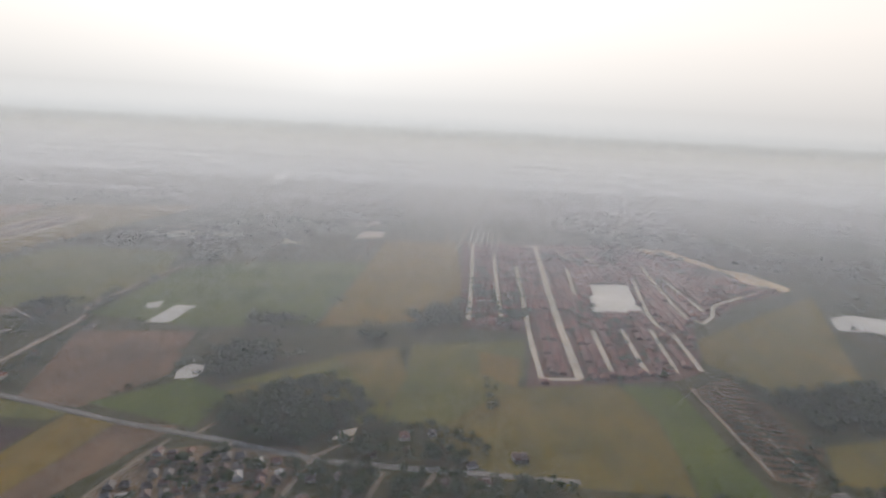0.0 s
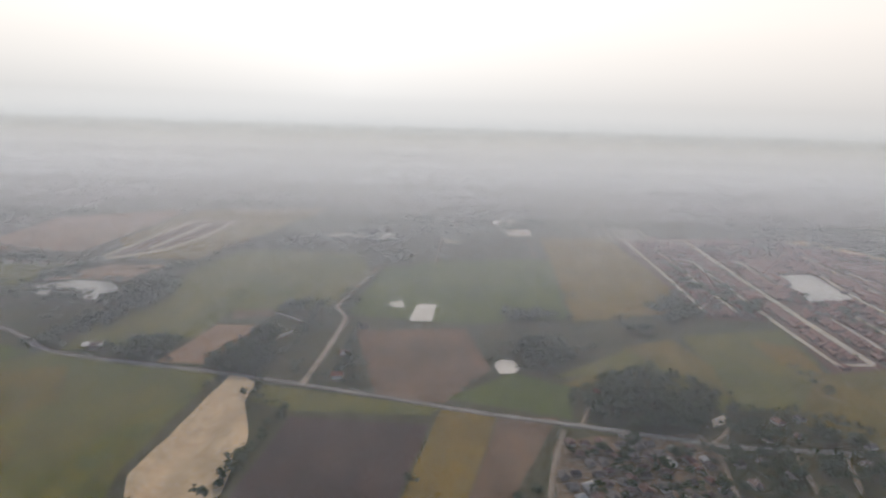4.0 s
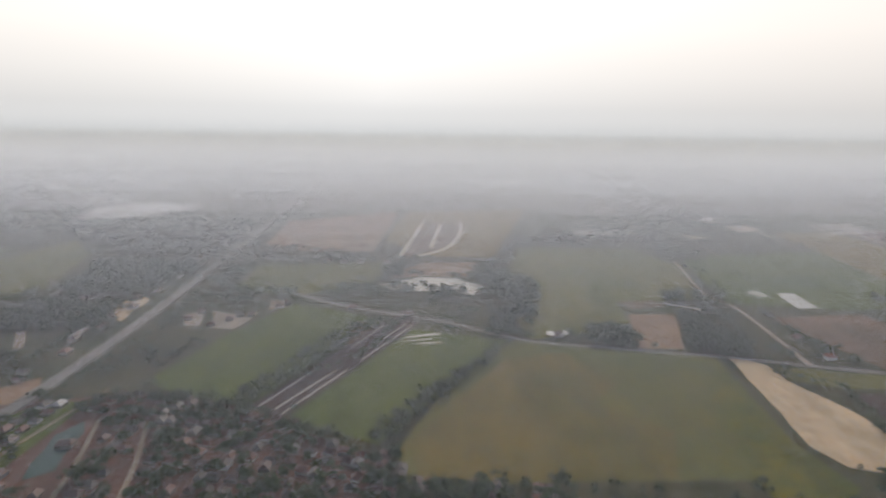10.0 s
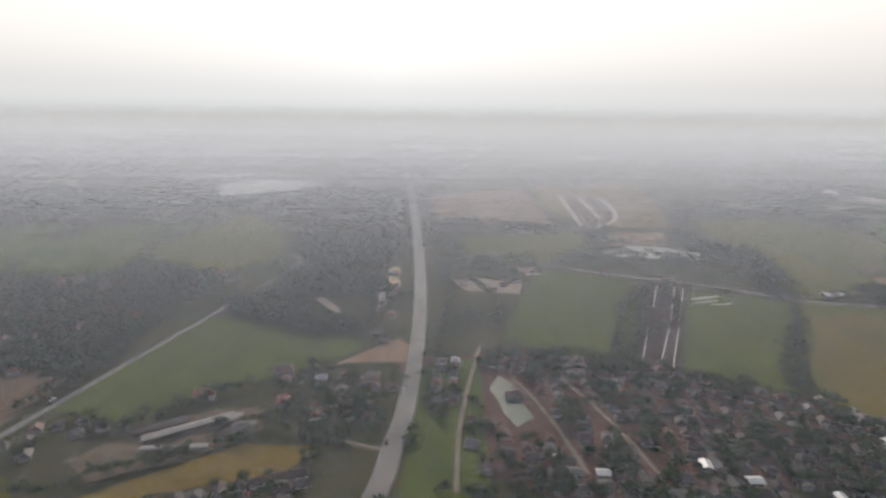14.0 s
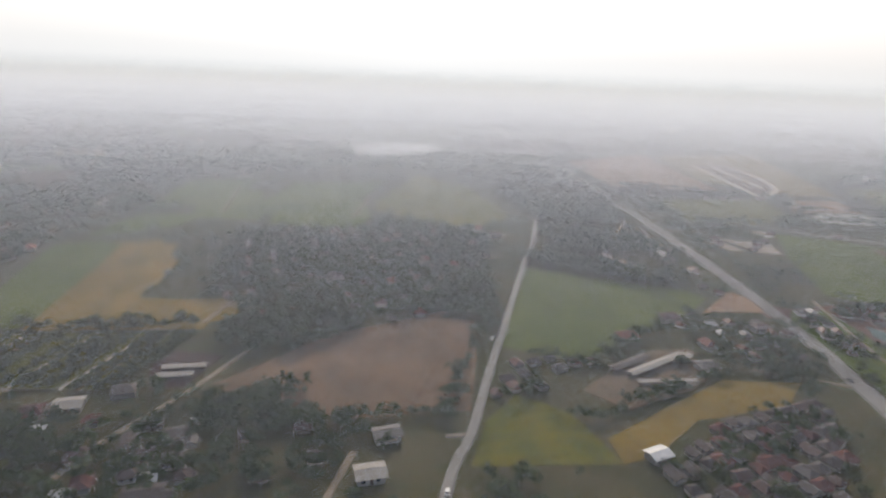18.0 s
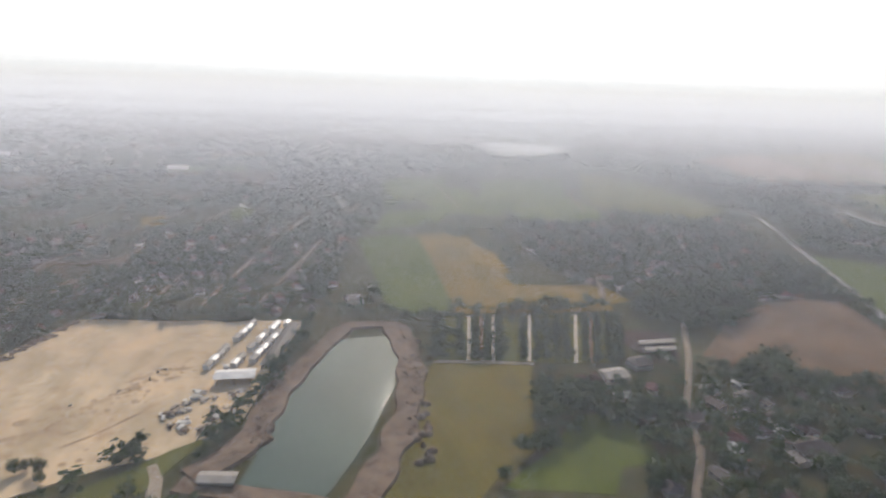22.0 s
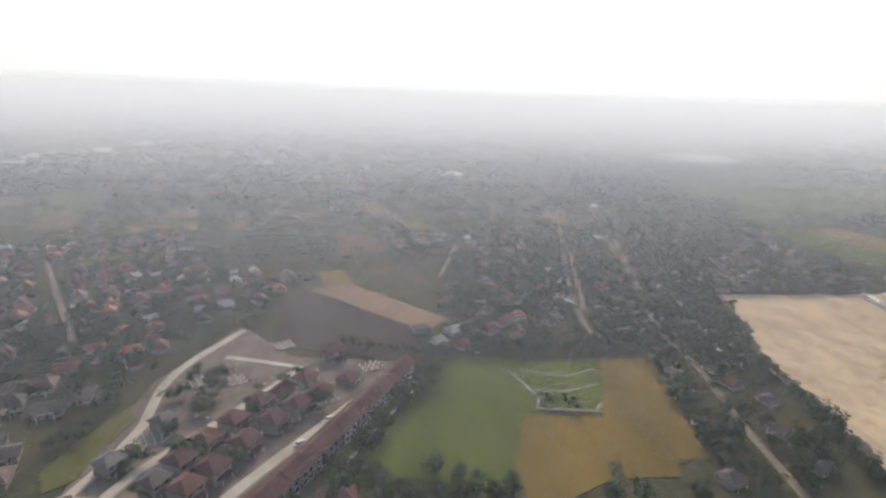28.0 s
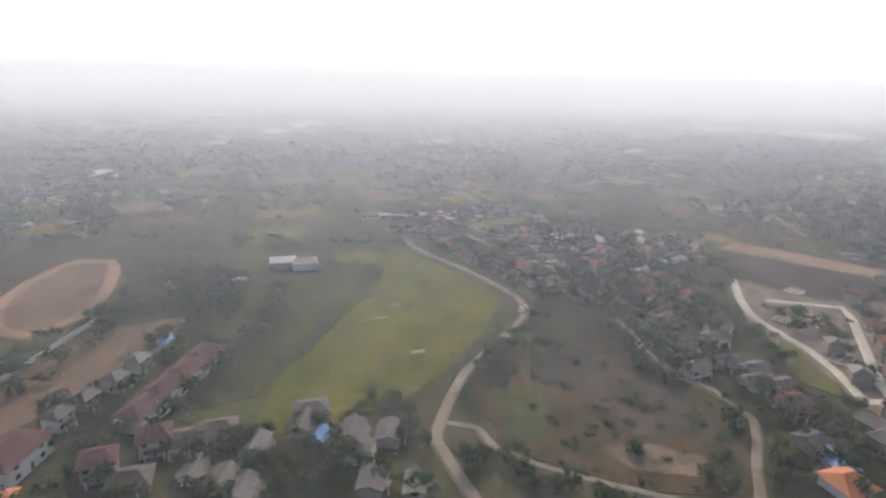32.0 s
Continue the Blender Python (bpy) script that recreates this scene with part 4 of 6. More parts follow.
# ---- trees ----
def crown(seed, n, radius, tall, size):
    """Leaf clumps on a few lumps: corner points and quads of one tree's crown."""
    r = np.random.default_rng(seed)
    lumps = r.normal(0, 0.42, (6, 3)) * (radius, radius, tall * 0.34)
    lumps[:, 2] += tall * 0.48
    which = r.integers(0, 6, n)
    out = r.normal(0, 1, (n, 3))
    out /= np.linalg.norm(out, axis=1)[:, None]
    centre = lumps[which] + out * r.uniform(0.5, 1.0, n)[:, None] * (radius * 0.6, radius * 0.6, tall * 0.32)
    up = out * 0.6 + (0, 0, 0.75) + r.normal(0, 0.25, (n, 3))
    up /= np.linalg.norm(up, axis=1)[:, None]
    a = np.cross(up, r.normal(0, 1, (n, 3)))
    a /= np.linalg.norm(a, axis=1)[:, None]
    b = np.cross(up, a)
    s = size * r.uniform(0.6, 1.3, (n, 1))
    corners = np.stack((centre - a * s, centre - b * s * 0.7 + up * s * 0.15, centre + a * s, centre + b * s * 0.7 + up * s * 0.1), 1)
    corners[..., 2] = np.maximum(corners[..., 2], 0.5)
    return corners.reshape(-1, 3)


def forest(name, points, kinds, heights, label, mat="woods", wide=1.0):
    """Many trees as one mesh: every tree a crown of clumps, turned and scaled by chance."""
    if not len(points):
        return
    pick = rng.integers(0, len(kinds), len(points))
    parts = []
    for k, proto in enumerate(kinds):
        sel = points[pick == k]
        if not len(sel):
            continue
        h = rng.uniform(*heights, len(sel))
        a = rng.uniform(0, 6.283, len(sel))
        w = h * wide * rng.uniform(0.8, 1.25, len(sel))
        c, s = np.cos(a)[:, None], np.sin(a)[:, None]
        x, y, z = proto.T
        parts.append(np.stack(((c * x - s * y) * w[:, None] + sel[:, :1], (s * x + c * y) * w[:, None] + sel[:, 1:2], z[None] * h[:, None]), -1).reshape(-1, 3))
    verts = np.concatenate(parts)
    me = quads_mesh(name, verts, np.arange(len(verts)).reshape(-1, 4), M[mat])
    tagged(new(name, me), label, "trees", kind="stuff")


NEAR = [crown(60 + s, 190, 0.56, 1.0, 0.11) for s in range(4)]
MID = [crown(s, 50, 0.56, 1.0, 0.19) for s in range(5)]
FAR = [crown(20 + s, 12, 1.0, 1.0, 0.42) for s in range(4)]


def tree_thing(seed, tall, radius):
    r = random.Random(seed)
    base = new("tree")
    bm = bmesh.new()
    rings = []
    for k in range(5):
        u = k / 4
        w = tall * 0.032 * (1 - 0.6 * u)
        rings.append([bm.verts.new((w * math.cos(a) + 0.1 * math.sin(3 * u), w * math.sin(a), tall * 0.6 * u)) for a in np.linspace(0, 2 * math.pi, 7)[:-1]])
    for lo, hi in zip(rings, rings[1:]):
        for i in range(6):
            bm.faces.new((lo[i], lo[(i + 1) % 6], hi[(i + 1) % 6], hi[i]))
    for _ in range(4):
        a, z = r.uniform(0, 6.28), tall * r.uniform(0.3, 0.5)
        tip = Vector((math.cos(a) * radius * 0.6, math.sin(a) * radius * 0.6, z + tall * 0.2))
        foot = [bm.verts.new((0.09 * math.cos(q), 0.09 * math.sin(q), z)) for q in (0, 2.1, 4.2)]
        top = [bm.verts.new(tip + Vector((0.03 * math.cos(q), 0.03 * math.sin(q), 0))) for q in (0, 2.1, 4.2)]
        for i in range(3):
            bm.faces.new((foot[i], foot[(i + 1) % 3], top[(i + 1) % 3], top[i]))
    part("trunk", bm, M["trunk"], base)
    v = crown(seed, 210, radius, tall, tall * 0.075)
    ob = new("crown", quads_mesh("crown", v, np.arange(len(v)).reshape(-1, 4), M["leaf"]))
    ob.parent = base
    return tagged(base, "broad leafy dark green tree beside fields and houses", "tree", "trees")


TREES = [tree_thing(40 + i, h, w) for i, (h, w) in enumerate(((8, 3.4), (10, 4.2), (6.5, 3.2), (11, 3.6), (7, 2.6)))]
TREE_AT = []


def place_trees(points):
    TREE_AT.extend((float(x), float(y)) for x, y in points)


# ---- houses ----
def hip(bm, w, d, z, rise, eave=0.9, ridge=0.45):
    """A hipped roof with a soffit: ridge along x."""
    x, y, r = w / 2 + eave, d / 2 + eave, w / 2 * ridge
    p = [bm.verts.new(q) for q in ((-x, -y, z), (x, -y, z), (x, y, z), (-x, y, z), (-r, 0, z + rise), (r, 0, z + rise))]
    q = [bm.verts.new((v.co.x, v.co.y, z - 0.18)) for v in p[:4]]
    for f in ((p[0], p[1], p[5], p[4]), (p[1], p[2], p[5]), (p[2], p[3], p[4], p[5]), (p[3], p[0], p[4])):
        bm.faces.new(f)
    for i in range(4):
        bm.faces.new((q[i], q[(i + 1) % 4], p[(i + 1) % 4], p[i]))
    bm.faces.new(q[::-1])
    return bm


def gable(bm, w, d, z, rise, eave=0.85, x0=0.0, y0=0.0):
    x, y, t = w / 2 + eave, d / 2 + eave, 0.16
    pts = [(-x, -y, z), (x, -y, z), (-x, 0, z + rise), (x, 0, z + rise), (-x, y, z), (x, y, z)]
    up = [bm.verts.new((a + x0, b + y0, c + t)) for a, b, c in pts]
    lo = [bm.verts.new((a + x0, b + y0, c)) for a, b, c in pts]
    for s in (up, lo):
        for f in ((0, 1, 3, 2), (2, 3, 5, 4)):
            bm.faces.new([s[i] for i in f])
    for a, b in ((0, 1), (1, 3), (3, 5), (5, 4), (4, 2), (2, 0)):
        bm.faces.new((lo[a], lo[b], up[b], up[a]))
    return bm


def house(kind, w, d, floors, roof, rise, wall="wall", label="", porch=True, eave=0.85):
    h = 2.7 * floors + 0.1
    base = new("house")
    body = part("body", boxes((-w / 2, w / 2, -d / 2, d / 2, -0.4, h)), M[wall], base)
    if kind == "gable":
        for s in (-1, 1):
            bm = bmesh.new()
            a = [bm.verts.new(p) for p in ((s * w / 2, -d / 2, h), (s * w / 2, d / 2, h), (s * w / 2, 0, h + rise * d / (d + 1.2)))]
            b = [bm.verts.new(v.co - Vector((s * 0.2, 0, 0))) for v in a]
            bm.faces.new(a), bm.faces.new(b[::-1])
            for i in range(3):
                bm.faces.new((a[i], a[(i + 1) % 3], b[(i + 1) % 3], b[i]))
            part("gable_wall", bm, M[wall], base)
        part("roof", gable(bmesh.new(), w, d, h, rise, eave), M[roof], base)
    else:
        part("roof", hip(bmesh.new(), w, d, h, rise), M[roof], base)
    if eave == 0.0:
        bm = bmesh.new()
        ends = [[bm.verts.new((x, y, z)) for y, z in ((-d / 2, h - 0.5), (d / 2, h - 0.5), (d / 2, h + 0.35), (0, h + rise + 0.5), (-d / 2, h + 0.35))] for x in (-w / 2 - 0.02, -w / 2 + 0.3)]
        bm.faces.new(ends[0]), bm.faces.new(ends[1][::-1])
        for i in range(5):
            bm.faces.new((ends[0][i], ends[0][(i + 1) % 5], ends[1][(i + 1) % 5], ends[1][i]))
        part("party_wall", bm, M["roof_brown"], base)
    if porch:
        part("porch_roof", boxes((-w * 0.32, w * 0.3, -d / 2 - 2.2, -d / 2, 2.5, 2.68)), M[roof], base)
        for x in (-w * 0.3, w * 0.28):
            part("post", boxes((x - 0.09, x + 0.09, -d / 2 - 2.1, -d / 2 - 1.92, -0.4, 2.5)), M["wall_white"], base)
    for f in range(floors):
        z = 0.1 + 2.7 * f
        for x in (-w * 0.3, w * 0.24):
            part("window", boxes((x - 0.7, x + 0.7, -d / 2 - 0.04, -d / 2 + 0.05, z + 0.8, z + 2.0)), M["glass"], body)
    for x in (-w * 0.25, w * 0.27):
        part("window", boxes((x - 0.6, x + 0.6, d / 2 - 0.05, d / 2 + 0.04, 1.0, 2.1)), M["glass"], body)
    part("ridge", boxes((-w * 0.22, w * 0.22, -0.22, 0.22, h + rise - 0.12, h + rise + (0.1 if kind == "hip" else 0.26))), M[roof], base)
    part("door", boxes((-0.5, 0.5, -d / 2 - 0.05, -d / 2 + 0.05, 0.0, 2.1)), M["timber"], body)
    return tagged(base, label, "house", "village houses")


PROTO = {
    "brown_hip": house("hip", 9, 8, 1, "roof_brown", 2.2, label="small house under a weathered brown hipped roof"),
    "brown_gable": house("gable", 10, 7, 1, "roof_brown", 1.9, label="low house under a rusty brown gabled roof"),
    "grey_gable": house("gable", 9, 6.5, 1, "roof_grey", 1.5, label="small house under a grey sheet gabled roof"),
    "white_gable": house("gable", 8, 6, 1, "roof_white", 1.1, label="low building under a bright white sheet roof", porch=False),
    "red_hip": house("hip", 9, 9, 2, "roof_red", 2.6, "wall", label="two-storey pale house with a red tiled hipped roof"),
    "red_low": house("hip", 9.5, 8, 1, "roof_red", 2.4, label="single-storey house with a red tiled hipped roof"),
    "orange_hip": house("hip", 8, 7.5, 1, "roof_orange", 2.6, "wall_white", label="small resort villa with an orange tiled roof"),
    "grey_hip": house("hip", 9, 8, 2, "roof_grey", 2.2, label="two-storey house with a grey hipped roof"),
    "town_block": house("hip", 15, 9.5, 2, "roof_red", 2.4, "wall_white", label="two-storey white town houses under a red-brown hipped roof", porch=False),
    "terrace": house("gable", 8.2, 9.4, 2, "roof_red", 2.4, "wall", label="narrow terraced house with a dark red roof", porch=False, eave=0.0),
    "pale_gable": house("gable", 9, 7, 1, "roof_pale", 1.2, label="low building under a dull pale sheet roof", porch=False),
    "teal_gable": house("gable", 11, 8, 1, "roof_teal", 1.6, label="low hall under a teal sheet roof", porch=False),
    "blue_gable": house("gable", 11, 8, 1, "roof_blue", 1.6, label="low building under a bright blue sheet roof", porch=False),
}
HOUSE_AT = []       # (kind, x, y, heading, size)


def village(outline, spacing, kinds, heading=0.0, jitter=0.22, trees=96, gap=0.12):
    """Houses on a loose grid within the outline, with garden trees between them."""
    xs, ys = zip(*outline)
    cx, cy = sum(xs) / len(xs), sum(ys) / len(ys)
    reach = max(max(xs) - min(xs), max(ys) - min(ys))
    n = int(reach / spacing) + 2
    c, s = math.cos(radians(heading)), math.sin(radians(heading))
    g = np.array([(i, j) for i in range(-n, n) for j in range(-n, n)], float) * spacing
    g += rng.uniform(-jitter, jitter, g.shape) * spacing
    pts = np.column_stack((c * g[:, 0] - s * g[:, 1] + cx, s * g[:, 0] + c * g[:, 1] + cy))
    pts = free(pts[inside(pts, outline)], 5.0)
    pts = pts[rng.random(len(pts)) > gap]
    for x, y in pts:
        HOUSE_AT.append((kinds[int(rng.integers(len(kinds)))], float(x), float(y), heading + 90 * int(rng.integers(4)) + float(rng.normal(0, 5)), float(rng.uniform(0.6, 0.86))))
    if trees:
        t = scatter(outline, trees)
        if len(pts) and len(t):
            d = np.min(np.hypot(t[:, None, 0] - pts[None, :, 0], t[:, None, 1] - pts[None, :, 1]), 1)
            t = t[d > 4.4]
        place_trees(t)


MIX = ["brown_hip", "brown_gable", "brown_gable", "grey_gable", "brown_hip", "white_gable", "red_low", "grey_gable"]
DARK = ["brown_hip", "brown_gable", "brown_hip", "grey_gable", "brown_gable", "grey_gable", "brown_hip", "brown_gable"] + ["brown_hip", "brown_gable", "brown_hip", "grey_gable", "brown_gable", "brown_hip", "brown_hip", "brown_gable", "brown_hip", "white_gable"]
RED = ["red_low", "brown_hip", "red_low", "red_hip", "grey_hip", "brown_gable", "grey_gable", "red_low", "white_gable"]
village([(-179, 358), (-73, 367), (-70, 348), (-85, 284), (-191, 288)], 11, DARK, 12, trees=45)
village([(-67, 369), (10, 395), (61, 336), (54, 309), (-71, 299)], 22, MIX, 10, trees=144)
village([(-1004, 440), (-948, 386), (-916, 396), (-867, 396), (-809, 371), (-726, 323), (-613, 287), (-643, 219), (-899, 228), (-941, 257)], 11, DARK, -8, trees=170)
village([(-1139, 205), (-1099, 235), (-1068, 251), (-1024, 266), (-1034, 228), (-1058, 185), (-1130, 180)], 9.4, ["brown_hip", "red_low", "brown_hip", "brown_gable"], 18, jitter=0.14, trees=190)
village([(-1401, 444), (-1407, 586), (-1280, 608), (-1187, 608), (-1152, 588), (-1191, 376), (-1342, 363), (-1386, 379)], 21, MIX, 15, trees=185)
village([(-1212, 279), (-1197, 296), (-1169, 315), (-1134, 308), (-1192, 264)], 12, DARK, 20, trees=48)
village([(-1065, 385), (-997, 363), (-982, 372), (-983, 291), (-1056, 310)], 17, MIX, 5, trees=96)
village([(-1428, 261), (-1362, 257), (-1352, 195), (-1282, 181), (-1254, 191), (-1272, 142), (-1433, 140)], 21, MIX, 12, trees=190)
village([(-1355, 238), (-1345, 270), (-1281, 256), (-1282, 206), (-1341, 205)], 24, MIX, 10, trees=0)
village([(-1913, 1079), (-1468, 1146), (-1402, 924), (-1532, 801), (-1539, 548), (-1714, 643)], 40, MIX, 20, trees=72)
village([(-1953, 505), (-1758, 567), (-1552, 597), (-1570, 390), (-1585, 347), (-1704, 354), (-1757, 295), (-1784, 215), (-1812, 304)], 21, MIX, 10, trees=110)
village([(-2241, 466), (-2107, 518), (-2069, 406), (-2053, 291), (-2061, 259), (-2148, 285)], 15, RED, 25, trees=50)
village([(-1890, 450), (-1607, 480), (-1731, 358), (-1769, 219), (-1788, 148), (-1837, 148), (-1819, 249), (-1846, 312), (-1909, 328)], 19, MIX, 12, trees=120)
village([(-2195, 406), (-2117, 433), (-1988, 400), (-2054, 282), (-2134, 276), (-2159, 333)], 15, RED, 25, trees=50)
village([(-2600, 612), (-2430, 593), (-2418, 404), (-2472, 378)], 22, MIX, 30, trees=96)
village([(-2367, 335), (-2309, 332), (-2300, 277), (-2328, 277)], 17, ["grey_gable", "brown_hip", "red_low"], 20, trees=217)


def put(kind, heading, size, *places):
    for x, y in places:
        HOUSE_AT.append((kind, float(x), float(y), float(heading), size))


# explicit houses of the new estate, the town and the farms
put("red_hip", 62, 0.92, (-2021, 185), (-2015, 197), (-2008, 209), (-2000, 222), (-2015, 170), (-2009, 180), (-2001, 194), (-1993, 208), (-1985, 219))
put("red_low", 62, 0.9, (-1993, 234), (-1976, 233), (-1984, 246), (-1965, 244))
put("grey_hip", 62, 0.85, (-2026, 174), (-2034, 211), (-2044, 186))
put("red_hip", 20, 1.0, (-1972, 268))
put("red_hip", 30, 0.95, (-2050, 161), (-2056, 150), (-2062, 139), (-2067, 128), (-2021, 153), (-2026, 143), (-2031, 132), (-2037, 121))
put("grey_gable", 60, 0.75, (-2042, 158), (-2047, 147), (-2013, 158), (-2018, 146))
for k in range(17):
    HOUSE_AT.append(("terrace", -2003 + 66 * k / 16.5, 139 + 113 * k / 16.5, 59.7, 1.0 + 0.02 * (k % 2)))
put("orange_hip", 35, 0.72, (-1883, 323), (-1898, 311), (-1908, 294), (-1919, 280), (-1907, 275), (-1879, 305), (-1888, 294), (-1868, 313), (-1865, 299), (-1855, 302), (-1871, 286))
put("teal_gable", 20, 1.0, (-1926, 298))
put("grey_gable", 20, 1.0, (-1898, 273), (-1843, 336))
put("white_gable", 15, 1.0, (-1835, 333))
put("town_block", 72, 1.0, (-2315, 184), (-2312, 197), (-2308, 210), (-2305, 222))
put("grey_hip", 72, 0.8, (-2337, 194), (-2332, 207), (-2329, 221), (-2341, 183))
put("town_block", 80, 1.25, (-2344, 162))
put("blue_gable", 70, 0.8, (-2326, 240))
put("blue_gable", 75, 0.9, (-2253, 165), (-2094, 138))
put("red_hip", 15, 1.0, (-2318, 157), (-2306, 168))
put("brown_hip", 10, 1.15, (-2307, 150), (-2298, 168), (-2259, 182), (-2288, 173))
put("grey_gable", 80, 1.0, (-2290, 153), (-2281, 148), (-2239, 143), (-2226, 140), (-2275, 164), (-2243, 158))
put("brown_gable", 80, 1.0, (-2245, 168), (-2233, 166), (-2261, 174), (-2275, 143))
put("orange_hip", 10, 1.3, (-2340, 142), (-2100, 128))
put("white_gable", 10, 1.6, (-2289, 345), (-2276, 342))
put("grey_gable", 15, 1.15, (-2074, 236), (-2082, 226), (-2107, 199), (-2083, 196), (-2103, 244), (-2091, 203))
put("brown_hip", 12, 1.15, (-2101, 219), (-2088, 186), (-2094, 246), (-2079, 182), (-2099, 232))
put("red_low", 5, 1.15, (-1967, 162))
put("grey_gable", 100, 1.0, (-2066, 155))
put("grey_hip", 100, 0.9, (-2073, 143))
put("red_low", 12, 1.3, (-2084, 170))
put("brown_gable", 12, 1.2, (-2093, 148))
put("red_low", 12, 1.1, (-2092, 261))
put("red_low", 12, 1.1, (-1429, 259))
put("grey_gable", 15, 1.0, (-1355, 240), (-1365, 225), (-1369, 248), (-1348, 197))
put("brown_hip", 15, 1.0, (-1350, 221), (-1391, 225))
put("white_gable", 12, 0.9, (-1357, 209), (-1386, 200))
put("brown_gable", 10, 1.4, (-1354, 198))
put("white_gable", 5, 0.9, (-329, 562), (-341, 496))
put("orange_hip", 5, 0.7, (-342, 451), (-128, 427))
put("white_gable", 10, 1.2, (-1051, 611), (-1149, 573))
put("pale_gable", 10, 1.3, (-1414, 264), (-1266, 209), (-1602, 377))
put("white_gable", 10, 1.1, (76, 359), (283, 324))
put("pale_gable", 15, 1.2, (-1394, 277))
put("grey_gable", 15, 1.3, (-1259, 236), (317, 327))
put("red_low", 10, 1.0, (-1059, 368), (-1102, 338))
put("white_gable", 20, 0.8, (-912, 572), (-878, 549), (-891, 535), (-839, 588), (-861, 562), (-918, 552), (-871, 561), (-832, 597))
put("white_gable", 5, 1.3, (-1019, 554), (-1000, 352), (-1068, 298))
put("white_gable", 20, 1.2, (-1135, 217), (-565, 505), (-1554, 374), (-1310, 437), (-1301, 448))
put("grey_gable", 5, 1.1, (-930, 798), (-898, 794), (-875, 786), (-853, 781), (-815, 774), (-792, 773), (-770, 771), (-734, 772))
put("white_gable", 5, 1.0, (-886, 791), (-916, 794), (-704, 565), (-762, 584), (-1014, 330), (-909, 329))
for k in range(22):
    y = 470 + 29 * k
    put("grey_gable" if k % 3 else "white_gable", 88, 1.0, (-988 + 0.02 * (y - 470) - (k % 2) * 9, y))
village([(-2597, 412), (-2266, 473), (-1906, 555), (-1560, 629), (-1476, 914), (-1632, 1226), (-2464, 1101)], 44, MIX + RED, 18, trees=0)
order = sorted(range(len(HOUSE_AT)), key=lambda i: HOUSE_AT[i][2])
for kind, x, y, heading, size in [HOUSE_AT[i] for i in order[:300]]:
    ob = copy_thing(PROTO[kind], pose(x, y, 0.35, 0, 0, heading) @ Matrix.Diagonal((size, size, size ** 0.5, 1)))
for ob in PROTO.values():
    for o in (*ob.children_recursive, ob):
        bpy.data.objects.remove(o)


def far_houses(name, places, wall, roof, label):
    verts, faces, index = [], [], []
    for x, y, heading, w, d, h, rise in places:
        c, s = math.cos(radians(heading)), math.sin(radians(heading))
        b = len(verts)
        for px, py, pz in ((-w, -d, 0), (w, -d, 0), (w, d, 0), (-w, d, 0), (-w, -d, h), (w, -d, h), (w, d, h), (-w, d, h)):
            verts.append((x + c * px - s * py, y + s * px + c * py, pz))
        faces += [tuple(b + i for i in f) for f in ((0, 1, 5, 4), (1, 2, 6, 5), (2, 3, 7, 6), (3, 0, 4, 7))]
        index += [0] * 4
        b = len(verts)
        e = 0.5
        for px, py, pz in ((-w - e, -d - e, h - 0.1), (w + e, -d - e, h - 0.1), (w + e, d + e, h - 0.1), (-w - e, d + e, h - 0.1), (-w * 0.6, 0, h + rise), (w * 0.6, 0, h + rise)):
            verts.append((x + c * px - s * py, y + s * px + c * py, pz))
        faces += [tuple(b + i for i in f) for f in ((0, 1, 5, 4), (1, 2, 5), (2, 3, 4, 5), (3, 0, 4))]
        index += [1] * 4
    me = mesh_from(name, verts, faces, [M[wall], M[roof]], index)
    tagged(new(name, me), label, "houses", kind="stuff")


def rest(red):
    q = 1.35 if red else 1.0
    return [(x, y, a, 4.6 * s * q, 3.8 * s * q, 3.0 * s * q, 2.0 * q) for k, x, y, a, s in [HOUSE_AT[i] for i in order[300:]] if (k in ("red_low", "red_hip", "orange_hip")) == red]


far_houses("distant_houses", rest(False), "wall_stuff", "roof_stuff", "many distant village houses with brown and grey roofs")
far_houses("distant_red_houses", rest(True), "wall_stuff", "red_stuff", "many distant village houses with red and orange roofs")

far_houses("distant_sheds", [(x, y, a, 14, 7, 5, 1.6) for x, y, a in ((-1707, 1102, 5), (-1820, 873, 8), (-2108, 965, 3), (-2462, 945, 0), (-2366, 1226, 4), (-2512, 658, 6), (-2401, 1107, 2), (-2468, 1002, 9), (-2346, 1282, 0), (-416, 1706, 0), (-114, 1107, 3), (-97, 1125, 3))], "wall_white", "roof_white", "white-roofed sheds far off in the haze")
# the housing estate: rows of small red-roofed houses between its streets
ESTATE = [(84, 1000), (372, 1018), (415, 955), (466, 884), (516, 788), (424, 734), (352, 664), (322, 644), (272, 520), (245, 500), (104, 474), (133, 598), (58, 612), (58, 656)]
rows = []
for i in range(-40, 50):
    for j in range(80):
        u, v = i * 9.6, j * 7.4
        rows.append((300 + 0.993 * u - 0.10 * v * -1.0 - 60, 470 + v - 0.05 * u))
rows = np.array(rows)
rows = rows[inside(rows, ESTATE)]
rows = free(rows + rng.normal(0, 0.5, rows.shape), 3.4)
keep = np.array([noise.noise((x * 0.03, y * 0.03, 2.0)) for x, y in rows]) + rng.normal(0, 0.25, len(rows)) > -0.3
rows = rows[keep & ((rows[:, 1] < 860) | (rng.random(len(rows)) < 0.6))]
